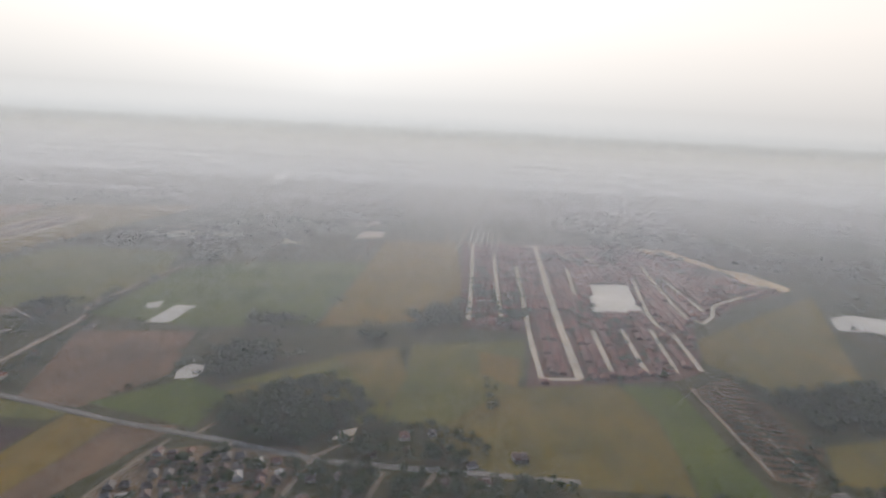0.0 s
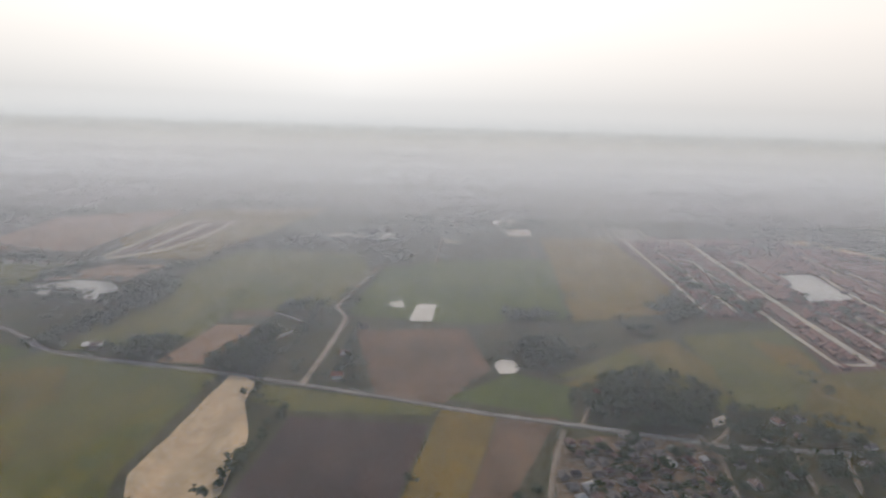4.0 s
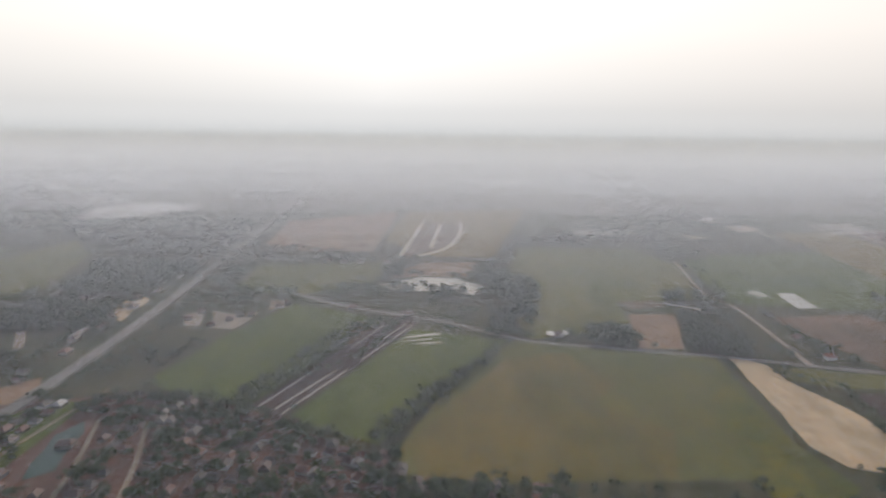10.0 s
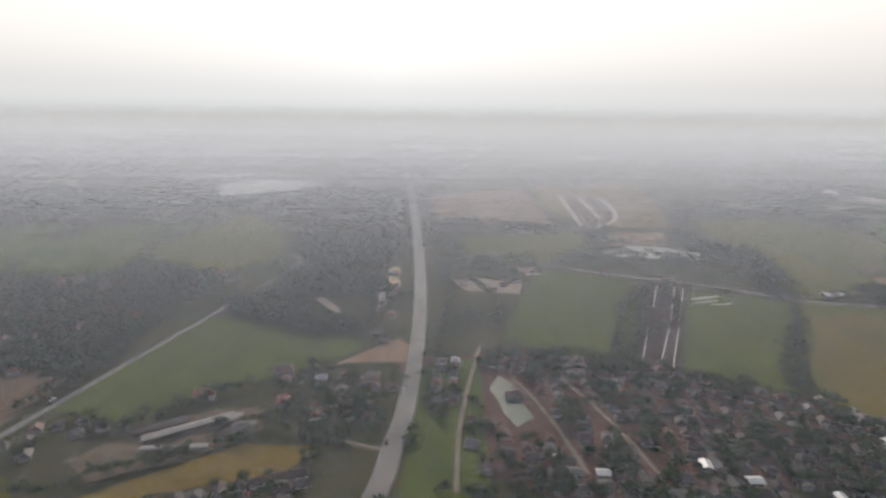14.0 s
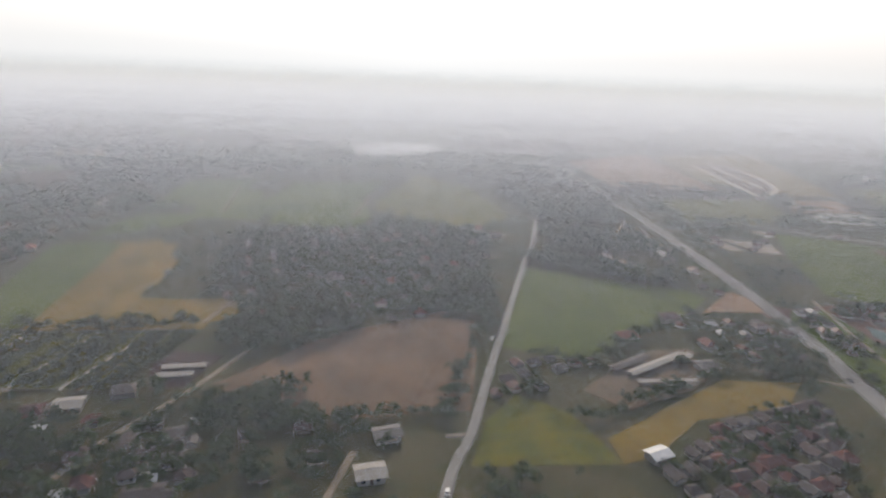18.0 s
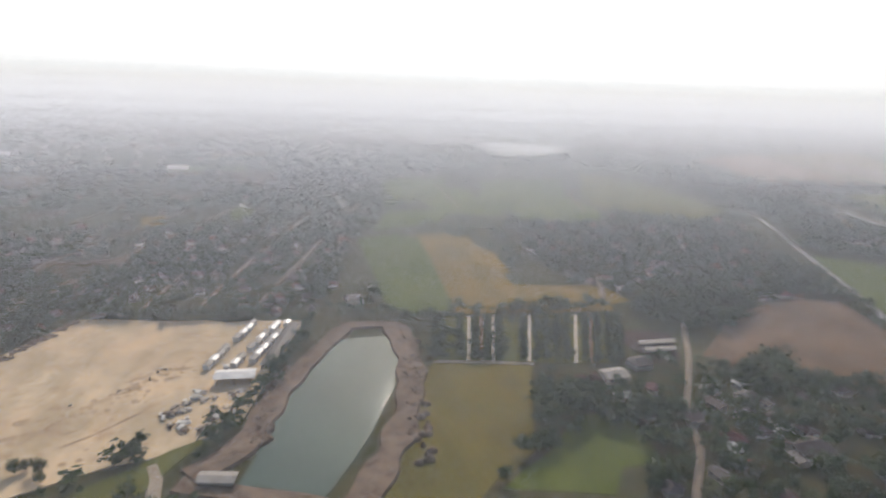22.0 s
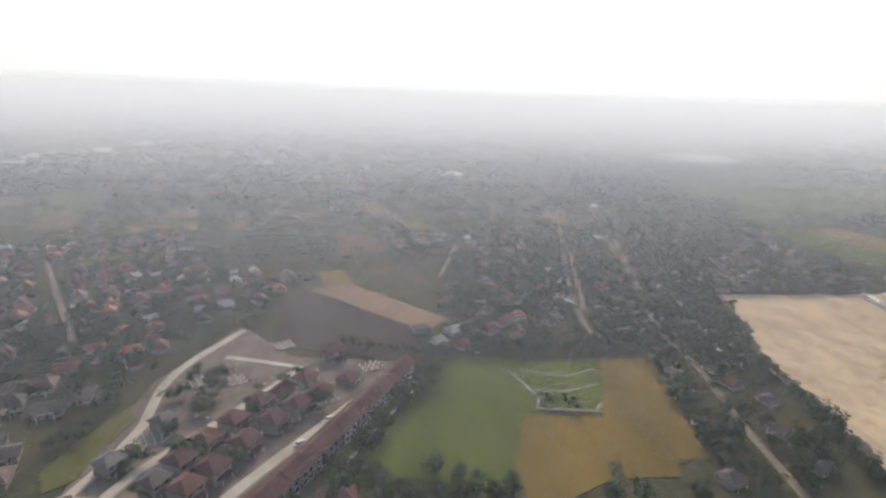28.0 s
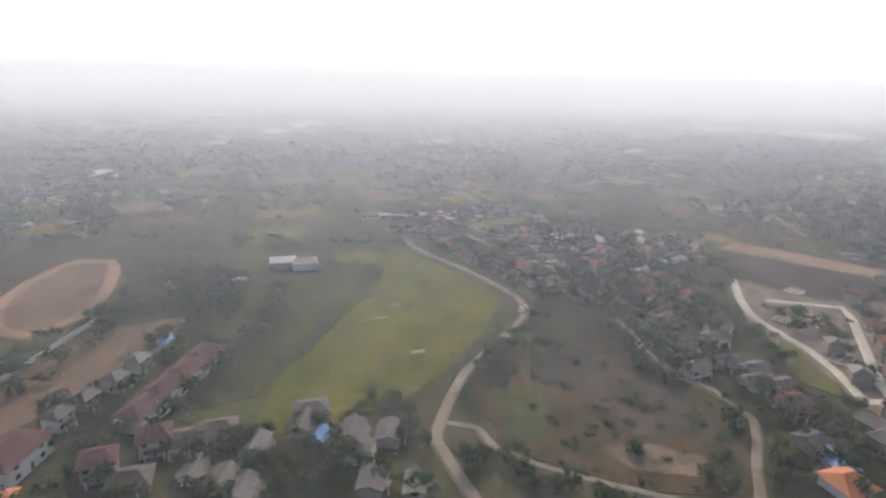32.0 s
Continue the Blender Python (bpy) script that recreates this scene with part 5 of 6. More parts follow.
far_houses("estate_houses", [(x, y, 84 + float(rng.normal(0, 3)), 3.1 * q, 3.9 * q, 3.0 * q, 1.9) for (x, y), q in zip(rows, rng.uniform(0.8, 1.08, len(rows)))], "redearth", "estate_stuff", "closely set rows of small red-roofed houses")

far_houses("estate_walls", [(x + 16 * k / 3, y + 105 * k / 3, 81, 13, 0.5, 1.6, 0.3) for x, y in ((50, 992), (67, 995), (84, 998), (95, 1000), (105, 1001), (114, 997), (123, 999), (137, 1009)) for k in range(3)], "wall_white", "roof_white", "rows of new white walls on a building plot")


# ---- sand lot, farms, estates: loose things ----
def site_cabin(heading, x, y, roof):
    base = new("site_cabin")
    body = part("body", boxes((-2.6, 2.6, -1.6, 1.6, 0.15, 2.6)), M["wall_white"], base)
    bm = gable(bmesh.new(), 5.2, 3.2, 2.6, 0.7, eave=0.35)
    part("roof", bm, M[roof], base)
    part("door", boxes((-0.4, 0.4, -1.66, -1.58, 0.2, 2.1)), M["timber"], body)
    part("window", boxes((1.1, 2.0, -1.66, -1.58, 1.0, 1.9)), M["glass"], body)
    for px in (-2.3, 2.3):
        for py in (-1.3, 1.3):
            part("foot", boxes((px - 0.15, px + 0.15, py - 0.15, py + 0.15, -0.3, 0.15)), M["concrete"], base)
    base.matrix_basis = pose(x, y, 0.45, 0, 0, heading)
    return tagged(base, "small white site cabin with a low sheet roof", "cabin", "site cabins")


random.seed(5)
first = bright = None
for (ax, ay), (bx, by), n in (((-1626, 284), (-1613, 336), 9), ((-1613, 286), (-1599, 334), 9), ((-1606, 284), (-1593, 335), 9)):
    for k in range(n):
        x, y = ax + (bx - ax) * k / (n - 1), ay + (by - ay) * k / (n - 1)
        if first is None:
            first = site_cabin(80, x, y, "roof_pale")
        elif bright is None:
            bright = site_cabin(80, x, y, "roof_white")
        elif random.random() < 0.92:
            copy_thing(bright if random.random() < 0.6 else first, pose(x + random.uniform(-0.5, 0.5), y, 0.45, 0, 0, 80 + random.uniform(-4, 4)))


def shed(name, x, y, heading, length, depth, tall, roof, label, category="shed"):
    """A long open-sided shed: posts, a back wall and a shallow gabled roof."""
    base = new(name)
    part("back_wall", boxes((-length / 2, length / 2, depth / 2 - 0.2, depth / 2, -0.3, tall)), M["wall"], base)
    part("roof", gable(bmesh.new(), length, depth, tall, depth * 0.14), M[roof], base)
    n = max(int(length / 6), 2)
    for k in range(n):
        px = -length / 2 + 0.3 + (length - 0.6) * k / (n - 1)
        part("post", boxes((px - 0.12, px + 0.12, -depth / 2, -depth / 2 + 0.24, -0.3, tall)), M["timber"], base)
    base.matrix_basis = pose(x, y, 0.45, 0, 0, heading)
    return tagged(base, label, category, "sheds")


shed("shed", -1592, 306, 82, 52, 6, 3.0, "roof_grey", "long grey-roofed open shed on a sand lot")
shed("shed", -1609, 270, 3, 18, 8, 4.0, "roof_white", "broad white-roofed shed on a sand lot")
shed("shed", -1599, 194, 175, 13, 5, 2.6, "roof_pale", "small pale-roofed shed beside a pond")
shed("barn", -1098, 301, 29, 48, 4.4, 2.8, "roof_pale", "long pale-roofed barn in a farmyard", "barn")
shed("barn", -1078, 308, 29, 13, 5, 2.8, "roof_pale", "short pale-roofed barn in a farmyard", "barn")
shed("barn", -1100, 282, 1, 34, 2.0, 2.0, "roof_pale", "long narrow pale-roofed barn in a farmyard", "barn")
shed("barn", -1114, 303, 29, 30, 5, 2.6, "roof_brown", "brown-roofed barn in a farmyard", "barn")
shed("shelter", -1372, 302, 5, 22, 3, 2.2, "roof_pale", "long low shelter in a plant nursery", "shelter")
shed("shelter", -1374, 293, 5, 18, 2.6, 2.2, "roof_pale", "low pale-roofed shelter in a plant nursery", "shelter")
shed("barn", -997, 530, 88, 60, 5, 3.0, "roof_pale", "long pale-roofed roadside stall row", "stall")
shed("shed", -565, 505, 8, 20, 8, 3.0, "roof_white", "pale-roofed open shed by a country lane")


def water_tank(x, y):
    base = new("water_tank")
    bm = bmesh.new()
    bmesh.ops.create_cone(bm, cap_ends=True, segments=20, radius1=1.6, radius2=1.6, depth=3.0, matrix=Matrix.Translation((0, 0, 1.5)))
    part("drum", bm, M["wall_white"], base)
    bm = bmesh.new()
    bmesh.ops.create_cone(bm, cap_ends=True, segments=20, radius1=1.75, radius2=0.4, depth=0.8, matrix=Matrix.Translation((0, 0, 3.4)))
    part("lid", bm, M["wall_white"], base)
    base.matrix_basis = pose(x, y, 0.4)
    tagged(base, "round white water tank on a sand lot", "tank")


water_tank(-1616, 281)


def stack(x, y, heading, n, w):
    """Boards and formwork piled crosswise."""
    base = new("board_stack")
    r = random.Random(int(x * 7 + y))
    z = 0.0
    for k in range(n):
        h = r.uniform(0.25, 0.5)
        a = w * r.uniform(0.6, 1.0)
        bm = boxes((-a, a, -w * 0.35, w * 0.35, z, z + h)) if k % 2 else boxes((-w * 0.35, w * 0.35, -a, a, z, z + h))
        part("board", bm, M[("timber", "rubble", "concrete", "wall_white")[r.randrange(4)]], base)
        z += h
    base.matrix_basis = pose(x, y, 0.42, 0, 0, heading)
    tagged(base, "pile of boards and building materials on bare ground", "pile", "material piles")


for k in range(46):
    u, v = random.random(), random.random()
    stack(-1634 + 30 * u, 226 + 36 * v, random.uniform(0, 180), random.randrange(2, 5), random.uniform(1.2, 2.8))
for k in range(16):
    u = random.random()
    stack(-1677 + 36 * u + random.uniform(-5, 5), 244 + 46 * u + random.uniform(-4, 4), random.uniform(0, 180), random.randrange(1, 3), random.uniform(0.5, 1.1))

for k in range(60):
    u, v = random.random(), random.random()
    x, y = -2041 + 46 * u + 30 * v - 4, 176 + 92 * v - 12 * u
    if not on_lane(np.array([(x, y)]), 3.0).any():
        stack(x, y, random.uniform(0, 180), random.randrange(1, 4), random.uniform(0.5, 1.3))


def foundation(x, y, heading):
    """An unfinished house: a slab with rows of concrete stubs."""
    base = new("house_foundation")
    part("slab", boxes((-5, 5, -4, 4, -0.3, 0.25)), M["rubble"], base)
    for i in range(4):
        for j in range(3):
            px, py = -4.4 + i * 2.9, -3.4 + j * 3.4
            part("column", boxes((px - 0.2, px + 0.2, py - 0.2, py + 0.2, 0.25, 1.6)), M["wall_white"], base)
    base.matrix_basis = pose(x, y, 0.4, 0, 0, heading)
    return tagged(base, "unfinished house footing with pale concrete stubs", "foundation", "house footings")


one = foundation(-2032, 246, 28)
for x, y in ((-2015, 247), (-2037, 203), (-1987, 241), (-1992, 233), (-1989, 214), (-1974, 228), (-1998, 283), (-1954, 257)):
    copy_thing(one, pose(x, y, 0.4, 0, 0, 28))


def car(x, y, z, heading, paint):
    base = new("car")
    bm = boxes((-2.2, 2.2, -0.9, 0.9, 0.35, 0.95))
    bmesh.ops.bevel(bm, geom=bm.edges[:], offset=0.12, segments=2, affect="EDGES")
    part("body", bm, M[paint], base)
    bm = bmesh.new()
    v = [bm.verts.new(p) for p in ((-1.5, -0.8, 0.95), (1.1, -0.8, 0.95), (1.1, 0.8, 0.95), (-1.5, 0.8, 0.95), (-1.1, -0.68, 1.5), (0.4, -0.68, 1.5), (0.4, 0.68, 1.5), (-1.1, 0.68, 1.5))]
    for f in ((4, 5, 6, 7), (0, 1, 5, 4), (1, 2, 6, 5), (2, 3, 7, 6), (3, 0, 4, 7)):
        bm.faces.new([v[i] for i in f])
    part("cabin", bm, M["glass"], base)
    part("roof", boxes((-1.1, 0.4, -0.68, 0.68, 1.5, 1.55)), M[paint], base)
    for px in (-1.4, 1.4):
        for py in (-0.85, 0.85):
            bm = bmesh.new()
            bmesh.ops.create_cone(bm, cap_ends=True, segments=12, radius1=0.33, radius2=0.33, depth=0.22, matrix=pose(px, py, 0.33, 90))
            part("wheel", bm, M["glass"], base)
    base.matrix_basis = pose(x, y, z, 0, 0, heading)
    tagged(base, ("white" if paint == "roof_white" else "dark") + " car driving on a road", "car", "cars")


for x, y, heading, paint in ((-964, 446, 87, "roof_white"), (-978, 340, 86, "roof_white"), (-988, 282, 86, "roof_brown"), (-960, 535, 266, "roof_white"), (-966, 713, 88, "roof_white"), (-957, 840, 268, "roof_brown")):
    car(x, y, 0.95, heading, paint)
for x, y, heading in ((-1972, 212, 55), (-1982, 196, 55), (-1234, 198, 82), (-1192, 338, 74), (-2162, 268, 62)):
    car(x, y, 0.65, heading, "roof_white")


def boundary_wall(points, tall, label):
    base = new("boundary_wall")
    for (ax, ay), (bx, by) in zip(points, points[1:]):
        n = max(int(math.hypot(bx - ax, by - ay) / 6), 1)
        a = math.degrees(math.atan2(by - ay, bx - ax))
        for k in range(n):
            ob = part("panel", boxes((0.05, math.hypot(bx - ax, by - ay) / n - 0.05, -0.1, 0.1, 0, tall)), M["wall_white"], base)
            ob.matrix_basis = pose(ax + (bx - ax) * k / n, ay + (by - ay) * k / n, 0.1, 0, 0, a)
    tagged(base, label, "wall")


boundary_wall([(-2383, 176), (-2378, 204), (-2368, 253), (-2362, 277)], 2.0, "pale concrete boundary wall beside a field")
boundary_wall([(-1928, 246), (-1957, 196), (-1977, 157)], 2.0, "pale concrete wall behind a terrace")
boundary_wall([(-426, 599), (-394, 577)], 1.6, "pale concrete wall beside a paddy")
boundary_wall([(-410, 533), (-398, 548)], 1.6, "short pale concrete wall by trees")


def heaps(points, label, mat="bank"):
    """Low uneven mounds of earth."""
    verts, faces = [], []
    for x, y, r, h in points:
        s = len(verts)
        verts.append((x, y, 0.35 + h))
        for ring, (u, z) in enumerate(((0.55, 0.7), (1.0, 0.0))):
            for k in range(9):
                a = k * 0.698
                q = r * u * (1 + 0.3 * noise.noise((x + math.cos(a), y + math.sin(a), 0.0)))
                verts.append((x + q * math.cos(a), y + q * math.sin(a), 0.35 + h * z))
        for k in range(9):
            n = (k + 1) % 9
            faces += [(s, s + 1 + k, s + 1 + n), (s + 1 + k, s + 10 + k, s + 10 + n, s + 1 + n)]
    me = mesh_from("earth_heaps", verts, faces, [M[mat]])
    tagged(new("earth_heaps", me), label, "earth heaps", kind="stuff")


EDGE = ((-1719, 345), (-1735, 296), (-1750, 258), (-1759, 214), (-1765, 169))
heaps([(a[0] + (b[0] - a[0]) * u + random.gauss(1, 1.6), a[1] + (b[1] - a[1]) * u, random.uniform(0.8, 2.6), random.uniform(0.4, 1.2)) for a, b in zip(EDGE, EDGE[1:]) for u in [random.random() for _ in range(52)]], "brown earth heaped along the edge of a sand lot")
heaps([(-1683 + 45 * u + random.gauss(0, 7), 227 + 58 * u + random.gauss(0, 6), random.uniform(0.5, 1.8), random.uniform(0.1, 0.3)) for u in [random.random() for _ in range(90)]] + [(random.gauss(-1701, 22), random.gauss(209, 9), random.uniform(0.5, 1.6), random.uniform(0.1, 0.25)) for _ in range(60)], "scattered spoil on pale sand", "scuff")
heaps([(-1520 + random.uniform(-5, 5), random.uniform(201, 331), random.uniform(1.0, 3.0), 1.3 + random.uniform(0.3, 1.2)) for _ in range(80)] + [(-1588 + random.uniform(-4, 4), random.uniform(215, 287), random.uniform(1.0, 2.6), 1.2 + random.uniform(0.3, 1.0)) for _ in range(60)], "lumpy reddish spoil on pond banks")


# ---- woods, orchards, hedges ----
def along(points, spacing, side=1.5):
    out = []
    for (ax, ay), (bx, by) in zip(points, points[1:]):
        n = max(int(math.hypot(bx - ax, by - ay) / spacing), 1)
        for k in range(n):
            out.append((ax + (bx - ax) * k / n + float(rng.normal(0, side)), ay + (by - ay) * k / n + float(rng.normal(0, side))))
    return out


for pts, gap in (([(-724, 330), (-682, 397), (-659, 423)], 5), ([(-813, 381), (-762, 484), (-726, 554)], 5), ([(-821, 391), (-770, 504), (-733, 533)], 6), ([(-628, 468), (-720, 326)], 6), ([(-786, 416), (-738, 464), (-702, 577)], 9),
                 ([(-173, 460), (-136, 491), (-97, 521)], 8), ([(-35, 397), (19, 392), (59, 363)], 6), ([(-408, 419), (-373, 397), (-398, 290)], 8), ([(-1569, 359), (-1535, 350), (-1511, 341), (-1387, 359)], 6),
                 ([(-1812, 257), (-1827, 158)], 6), ([(-2353, 257), (-2366, 205), (-2372, 184)], 8), ([(-2234, 181), (-2278, 171)], 7), ([(-2342, 394), (-2206, 382)], 6), ([(-1925, 252), (-1955, 196), (-1971, 159)], 5),
                 ([(-1169, 315), (-1134, 301), (-1089, 345), (-1056, 356)], 6), ([(-1158, 247), (-1137, 255), (-1060, 294)], 6), ([(-1725, 343), (-1758, 254), (-1767, 194), (-1778, 138)], 5), ([(-1488, 353), (-1375, 359)], 6),
                 ([(63, 477), (62, 440), (63, 406)], 16), ([(104, 324), (55, 339), (12, 346)], 6), ([(-2206, 196), (-2181, 224), (-2158, 257)], 6),
                 ([(-2125, 241), (-2127, 204), (-2117, 180)], 6), ([(-2222, 159), (-2204, 153), (-2186, 137), (-2158, 124)], 6), ([(-1583, 342), (-1582, 303), (-1601, 243), (-1611, 206)], 5), ([(-1618, 344), (-1714, 352)], 5),
                 ([(-1230, 251), (-1214, 307), (-1190, 378)], 7), ([(-1388, 285), (-1330, 250), (-1271, 250)], 6), ([(-1291, 250), (-1212, 257)], 7), ([(-2285, 311), (-2287, 249), (-2306, 194)], 6), ([(-1967, 281), (-1929, 265), (-1858, 272), (-1825, 269)], 5),
                 ([(-953, 405), (-932, 535), (-936, 643)], 12), ([(-1006, 452), (-995, 589), (-994, 730)], 9), ([(-405, 462), (-385, 537), (-388, 611)], 9), ([(-341, 454), (-336, 539), (-334, 576)], 9), ([(-449, 453), (-569, 507)], 14)):
    place_trees(along(pts, gap))
place_trees([(-1637, 209), (-1640, 208), (-1635, 210), (-1673, 206), (-1676, 204), (-1664, 198), (-1715, 189), (-1627, 183), (-1699, 186), (-1979, 180), (-1973, 184), (-1966, 182), (-1947, 166), (-1940, 161), (-1933, 165), (-1920, 170), (-1926, 159), (-1969, 169), (-1984, 169), (-1916, 157), (-2046, 304), (-2045, 323), (-2104, 187), (-2095, 176), (-2097, 170), (-2079, 155), (-2111, 208), (-2072, 222), (-2079, 143), (-2095, 162), (-2114, 161), (-2109, 153), (-2107, 232), (-2079, 248), (-2116, 228), (-2079, 162), (-2060, 232), (-2108, 248), (-2072, 163), (-2086, 139), (-2226, 180), (-2204, 153), (-2238, 190), (-2219, 154), (-2210, 150), (-2203, 187), (-2264, 152), (-2276, 149), (-2294, 164), (-2231, 188), (-2166, 221), (-2153, 254), (-2142, 277), (-1638, 215), (-1677, 211), (-1667, 204), (-1720, 185), (-1635, 218), (-2190, 145), (-2194, 142), (-2136, 131), (-2139, 136), (-2130, 142), (-2155, 152), (-2118, 132), (-2198, 163)])

ORCHARD = ((-1510, 288), (-1404, 278), (-1376, 350), (-1505, 348))


def orchard_row(f, near=0.03, far=0.97):
    """One line through the orchard, a share f of the way from its west to its east side."""
    (ax, ay), (bx, by), (cx, cy), (dx, dy) = ORCHARD
    foot, head = (ax + (bx - ax) * f, ay + (by - ay) * f), (dx + (cx - dx) * f, dy + (cy - dy) * f)
    return [(foot[0] + (head[0] - foot[0]) * k, foot[1] + (head[1] - foot[1]) * k) for k in (near, 0.5, far)]


for f in (0.025, 0.06, 0.16, 0.235, 0.30, 0.36, 0.485, 0.555, 0.605, 0.66, 0.715, 0.815, 0.875, 0.94, 0.985):
    forest("orchard", np.array(along(orchard_row(f), 3.4, 0.5)), NEAR, (3.4, 5.6), "straight row of small dark orchard trees")
for f in (0.205, 0.33, 0.52, 0.765):
    lane("path", orchard_row(f, 0.02), 1.5, M["concrete"], "narrow pale path between orchard rows")
for f in (0.268, 0.845):
    lane("path", orchard_row(f), 2.2, M["tan"], "strip of bare reddish earth between orchard rows")
lane("path", [(-1508, 287), (-1480, 285), (-1452, 282)], 1.8, M["track"], "pale track along an orchard")
forest("pond_trees", np.array(along([(-719, 656), (-685, 649), (-635, 638)], 9, 1.0)), MID, (8, 13), "tall dark trees standing along a pond")
for outline, turn, gap, step, low, high in (([(296, 500), (304, 435), (308, 383), (272, 340), (252, 348), (250, 476)], -6, 8.5, 2.6, 2.2, 3.6),):
    xs, ys = zip(*outline)
    c, s = math.cos(radians(turn)), math.sin(radians(turn))
    g = np.array([(i * step, j * gap) for i in range(-60, 60) for j in range(-30, 30)], float)
    pts = np.column_stack((c * g[:, 0] - s * g[:, 1] + sum(xs) / len(xs), s * g[:, 0] + c * g[:, 1] + sum(ys) / len(ys))) + rng.normal(0, 0.35, g.shape)
    forest("orchard", pts[inside(pts, outline)], MID, (low, high), "straight rows of small orchard trees")


def poplar():
    base = tree_thing(77, 8, 1.3)
    base.name = "cypress"
    return tagged(base, "slim dark conical tree in a row beside a drive", "tree", "row of slim trees")


slim = poplar()
for (ax, ay), (bx, by) in (((-1036, 295), (-1009, 290)), ((-1035, 289), (-1011, 281))):
    for k in range(9):
        copy_thing(slim, pose(ax + (bx - ax) * k / 8, ay + (by - ay) * k / 8, 0, 0, 0, 40 * k))
TREES.append(slim)

WOODS = [
    [(-1347, 263), (-1326, 279), (-1307, 282), (-1317, 244), (-1335, 239), (-1342, 251)],
    [(-1456, 261), (-1435, 257), (-1424, 241), (-1400, 235), (-1400, 220), (-1422, 206), (-1435, 224), (-1446, 233), (-1459, 236)],
    [(-142, 422), (-88, 471), (-64, 456), (-27, 426), (-73, 364), (-108, 371), (-148, 384)],
    [(-177, 532), (-145, 537), (-125, 510), (-141, 478), (-175, 471), (-190, 481)],
    [(-193, 610), (-120, 603), (-120, 587), (-176, 584)],
    [(-7, 635), (31, 665), (45, 607), (-4, 584)],
    [(-61, 567), (-32, 567), (-36, 549), (-55, 547)],
    [(317, 465), (434, 494), (403, 421), (320, 407)],
    [(-609, 706), (-560, 707), (-582, 600), (-622, 619)],
    [(-533, 519), (-492, 519), (-504, 476), (-542, 479)],
    [(-423, 565), (-404, 540), (-440, 459), (-460, 472)],
    [(-616, 565), (-597, 549), (-606, 506), (-621, 506)],
    [(-534, 519), (-504, 527), (-495, 483), (-524, 482)],
    [(-426, 623), (-370, 634), (-379, 606), (-427, 596)],
    [(-446, 494), (-409, 520), (-404, 460), (-438, 449)],
    [(-604, 578), (-556, 694), (-555, 631), (-586, 519)],
    [(-1128, 502), (-1019, 435), (-1039, 430), (-1131, 487)],
    [(-1134, 526), (-1006, 449), (-1012, 438), (-1125, 491)],
    [(-1114, 784), (-980, 758), (-981, 634), (-1075, 609)],
    [(-1098, 608), (-987, 588), (-996, 517), (-1101, 517)],
    [(-1490, 188), (-1454, 257), (-1435, 243), (-1468, 199)],
    [(-1367, 358), (-1306, 387), (-1263, 365), (-1213, 420), (-1183, 454), (-1182, 386), (-1202, 377), (-1257, 369), (-1284, 349), (-1333, 306), (-1355, 326)],
    [(-1360, 222), (-1355, 242), (-1352, 270), (-1321, 274), (-1275, 258), (-1275, 234), (-1289, 207), (-1349, 199)],

]
for outline in WOODS:
    thin = outline[0] == (-1360, 222)
    forest("woodland", free(scatter(outline, 120, keep=False), 2) if thin else scatter(outline, 210, keep=False), NEAR if thin else MID, (5, 10) if thin else (7, 12), "dense dark green stand of trees")
belt = scatter([(-1990, 150), (-1972, 178), (-1958, 176), (-1933, 178), (-1907, 162), (-1930, 138)], 190, keep=False)
place_trees(belt[np.hypot(belt[:, 0] + 1967, belt[:, 1] - 162) > 9])
pts = np.array(TREE_AT)
pts = pts[~on_lane(pts, 2.6)]
pts = pts[np.argsort(pts[:, 1])]
for x, y in pts[:300]:
    t = TREES[int(rng.integers(5))]
    copy_thing(t, pose(x, y, 0, 0, 0, float(rng.uniform(0, 360))) @ Matrix.Scale(float(rng.uniform(0.75, 1.2)), 4))
forest("garden_trees", pts[300:], MID, (5, 10), "dark green garden trees among houses")
for ob in TREES:
    for o in (*ob.children_recursive, ob):
        bpy.data.objects.remove(o)

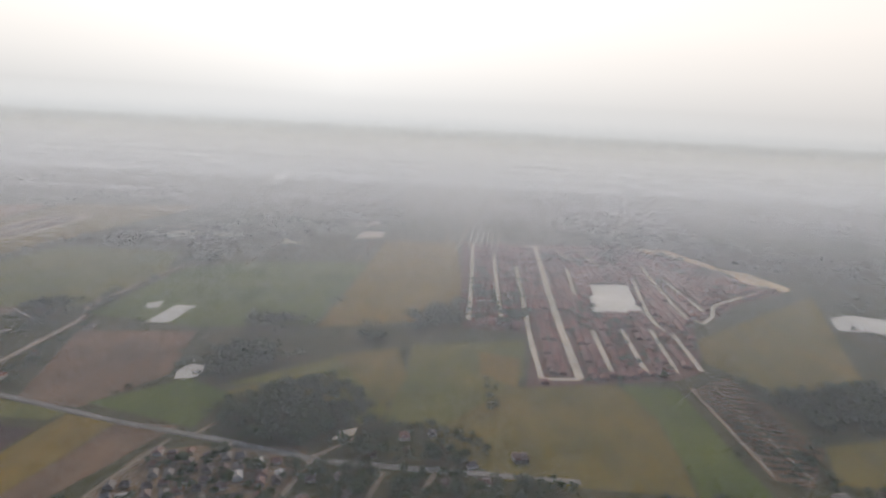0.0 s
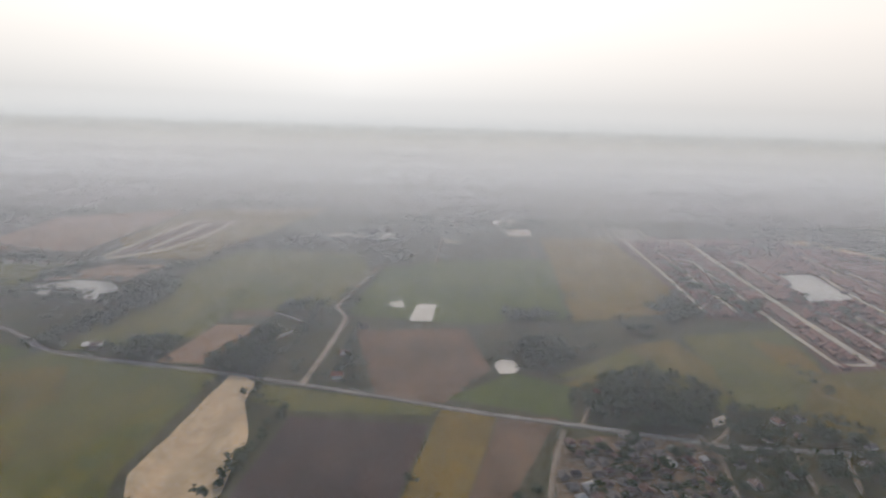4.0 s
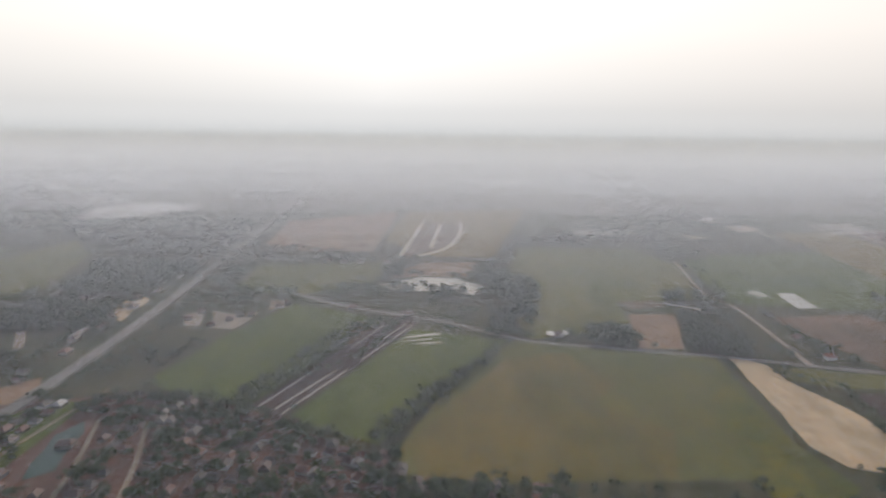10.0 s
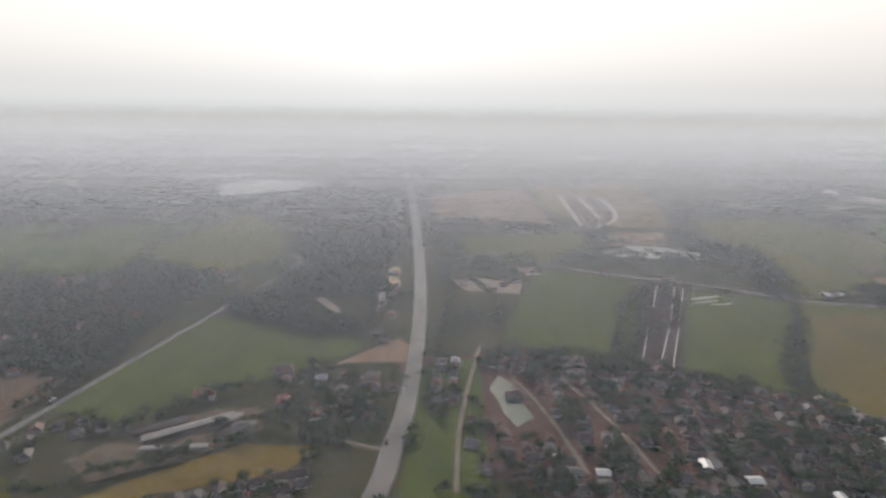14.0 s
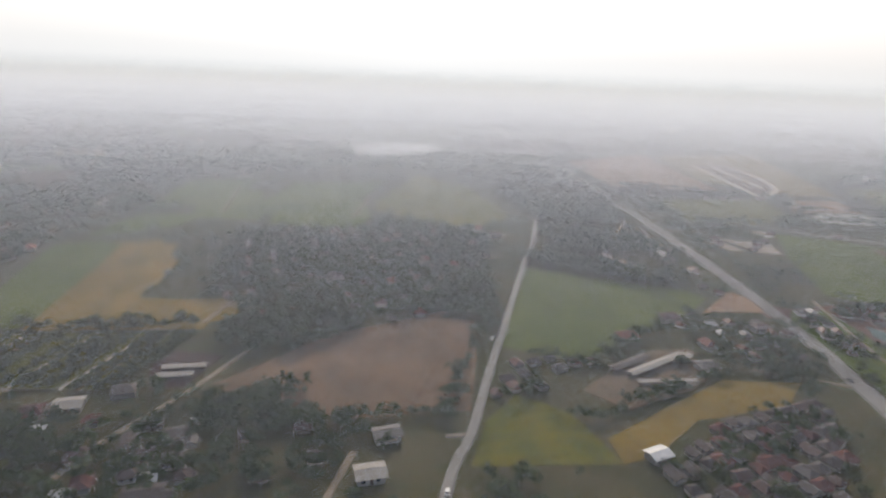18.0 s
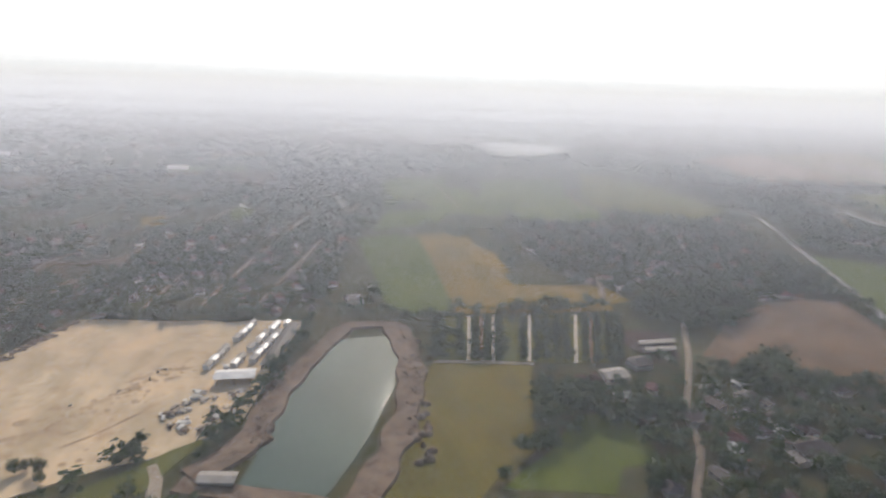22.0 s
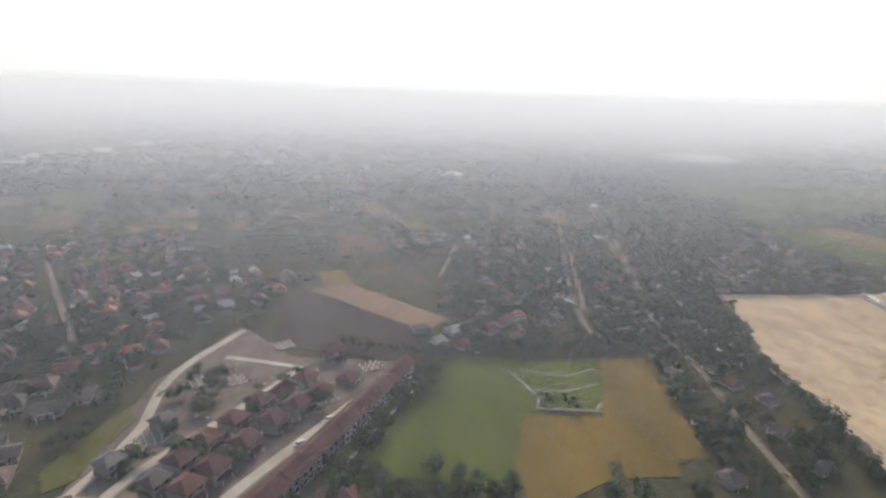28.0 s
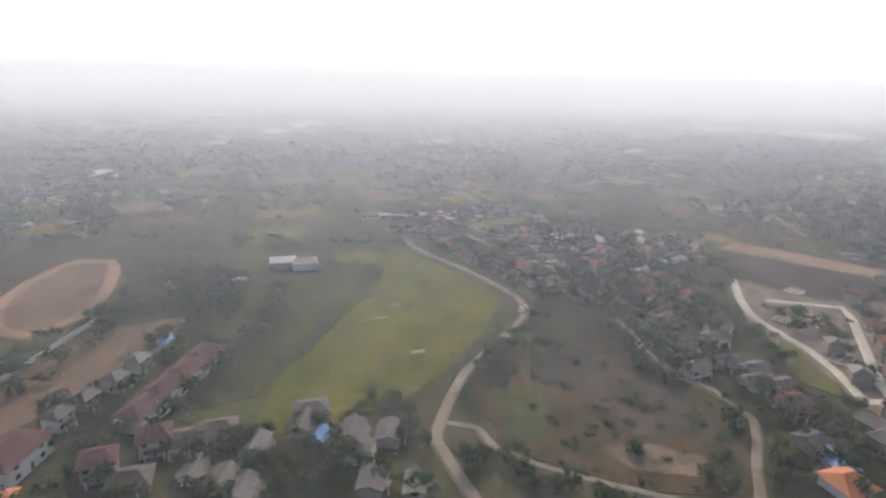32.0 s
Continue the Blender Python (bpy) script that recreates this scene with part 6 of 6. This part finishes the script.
# bushes on the scrubland and the field edges
for outline, count in (([(-2205, 191), (-2175, 223), (-2121, 246), (-2121, 186), (-2102, 165), (-2130, 128), (-2167, 135), (-2198, 156)], 190), ([(-1734, 352), (-1617, 351), (-1618, 342), (-1735, 341)], 60), ([(-2305, 187), (-2281, 196), (-2264, 230), (-2249, 270), (-2232, 310), (-2228, 348), (-2268, 349), (-2296, 318), (-2299, 280), (-2296, 245), (-2295, 210)], 170)):
    p = scatter(outline, count, keep=False)
    forest("scrub_bushes", p[~on_lane(p, 2)], MID, (0.7, 2.2), "low green and brown bushes on scrubland", wide=2.1)
for outline, count in (([(-2324, 194), (-2215, 183), (-2223, 120), (-2350, 124)], 60), ([(-2118, 265), (-2053, 264), (-2064, 109), (-2130, 110)], 75), ([(-2306, 194), (-2288, 199), (-2266, 275), (-2290, 311)], 120), ([(-1929, 263), (-1819, 271), (-1828, 285), (-1878, 283)], 160), ([(-2379, 285), (-2295, 338), (-2291, 272), (-2307, 184), (-2348, 166), (-2364, 258)], 130), ([(-2197, 372), (-2054, 399), (-2054, 282), (-2158, 292)], 45), ([(-2050, 170), (-2039, 273), (-1988, 258), (-1971, 217), (-2024, 165)], 60), ([(-2199, 153), (-2180, 153), (-2121, 248), (-2170, 228)], 40), ([(-2155, 283), (-2114, 257), (-2060, 269), (-2080, 310)], 150), ([(-2059, 109), (-2019, 109), (-1995, 154), (-2044, 170)], 50)):
    p = free(scatter(outline, count, keep=False), 1.5)
    forest("garden_trees", p, NEAR, (4, 9), "leafy green trees among houses and gardens", "woods")
p = scatter(ESTATE, 30, keep=False)
forest("estate_trees", free(p, 2), MID, (2.5, 5), "small dark trees between estate houses")
# scattered trees, hedges and far woods
far = np.column_stack((rng.uniform(-4800, 2400, 52000), 620 + 4400 * rng.random(52000) ** 1.25))
thick = np.array([noise.noise((x * 0.0035, y * 0.0035, 1.0)) for x, y in far])
far = free(far[(thick > 0.04) | ((far[:, 0] < -1500) & (thick > -0.28))], 3)
forest("far_woods", far, FAR, (8, 14), "dark hazy woods and tree lines in the distance")
near = np.column_stack((rng.uniform(-2800, 700, 15000), rng.uniform(130, 900, 15000)))
thick = np.array([noise.noise((x * 0.012, y * 0.012, 5.0)) for x, y in near])
forest("scattered_trees", free(near[(thick > 0.06) | ((near[:, 0] < -1500) & (near[:, 1] > 400) & (thick > 0.0))], 2), MID, (4, 9), "scattered trees and bushes between the fields")


# ---- bring the whole place to the walk's scale ----
for ob in list(scene.objects):
    if ob.parent is None and ob.type in {"MESH", "EMPTY"}:
        ob.matrix_basis = Matrix.Scale(SCALE, 4) @ ob.matrix_basis
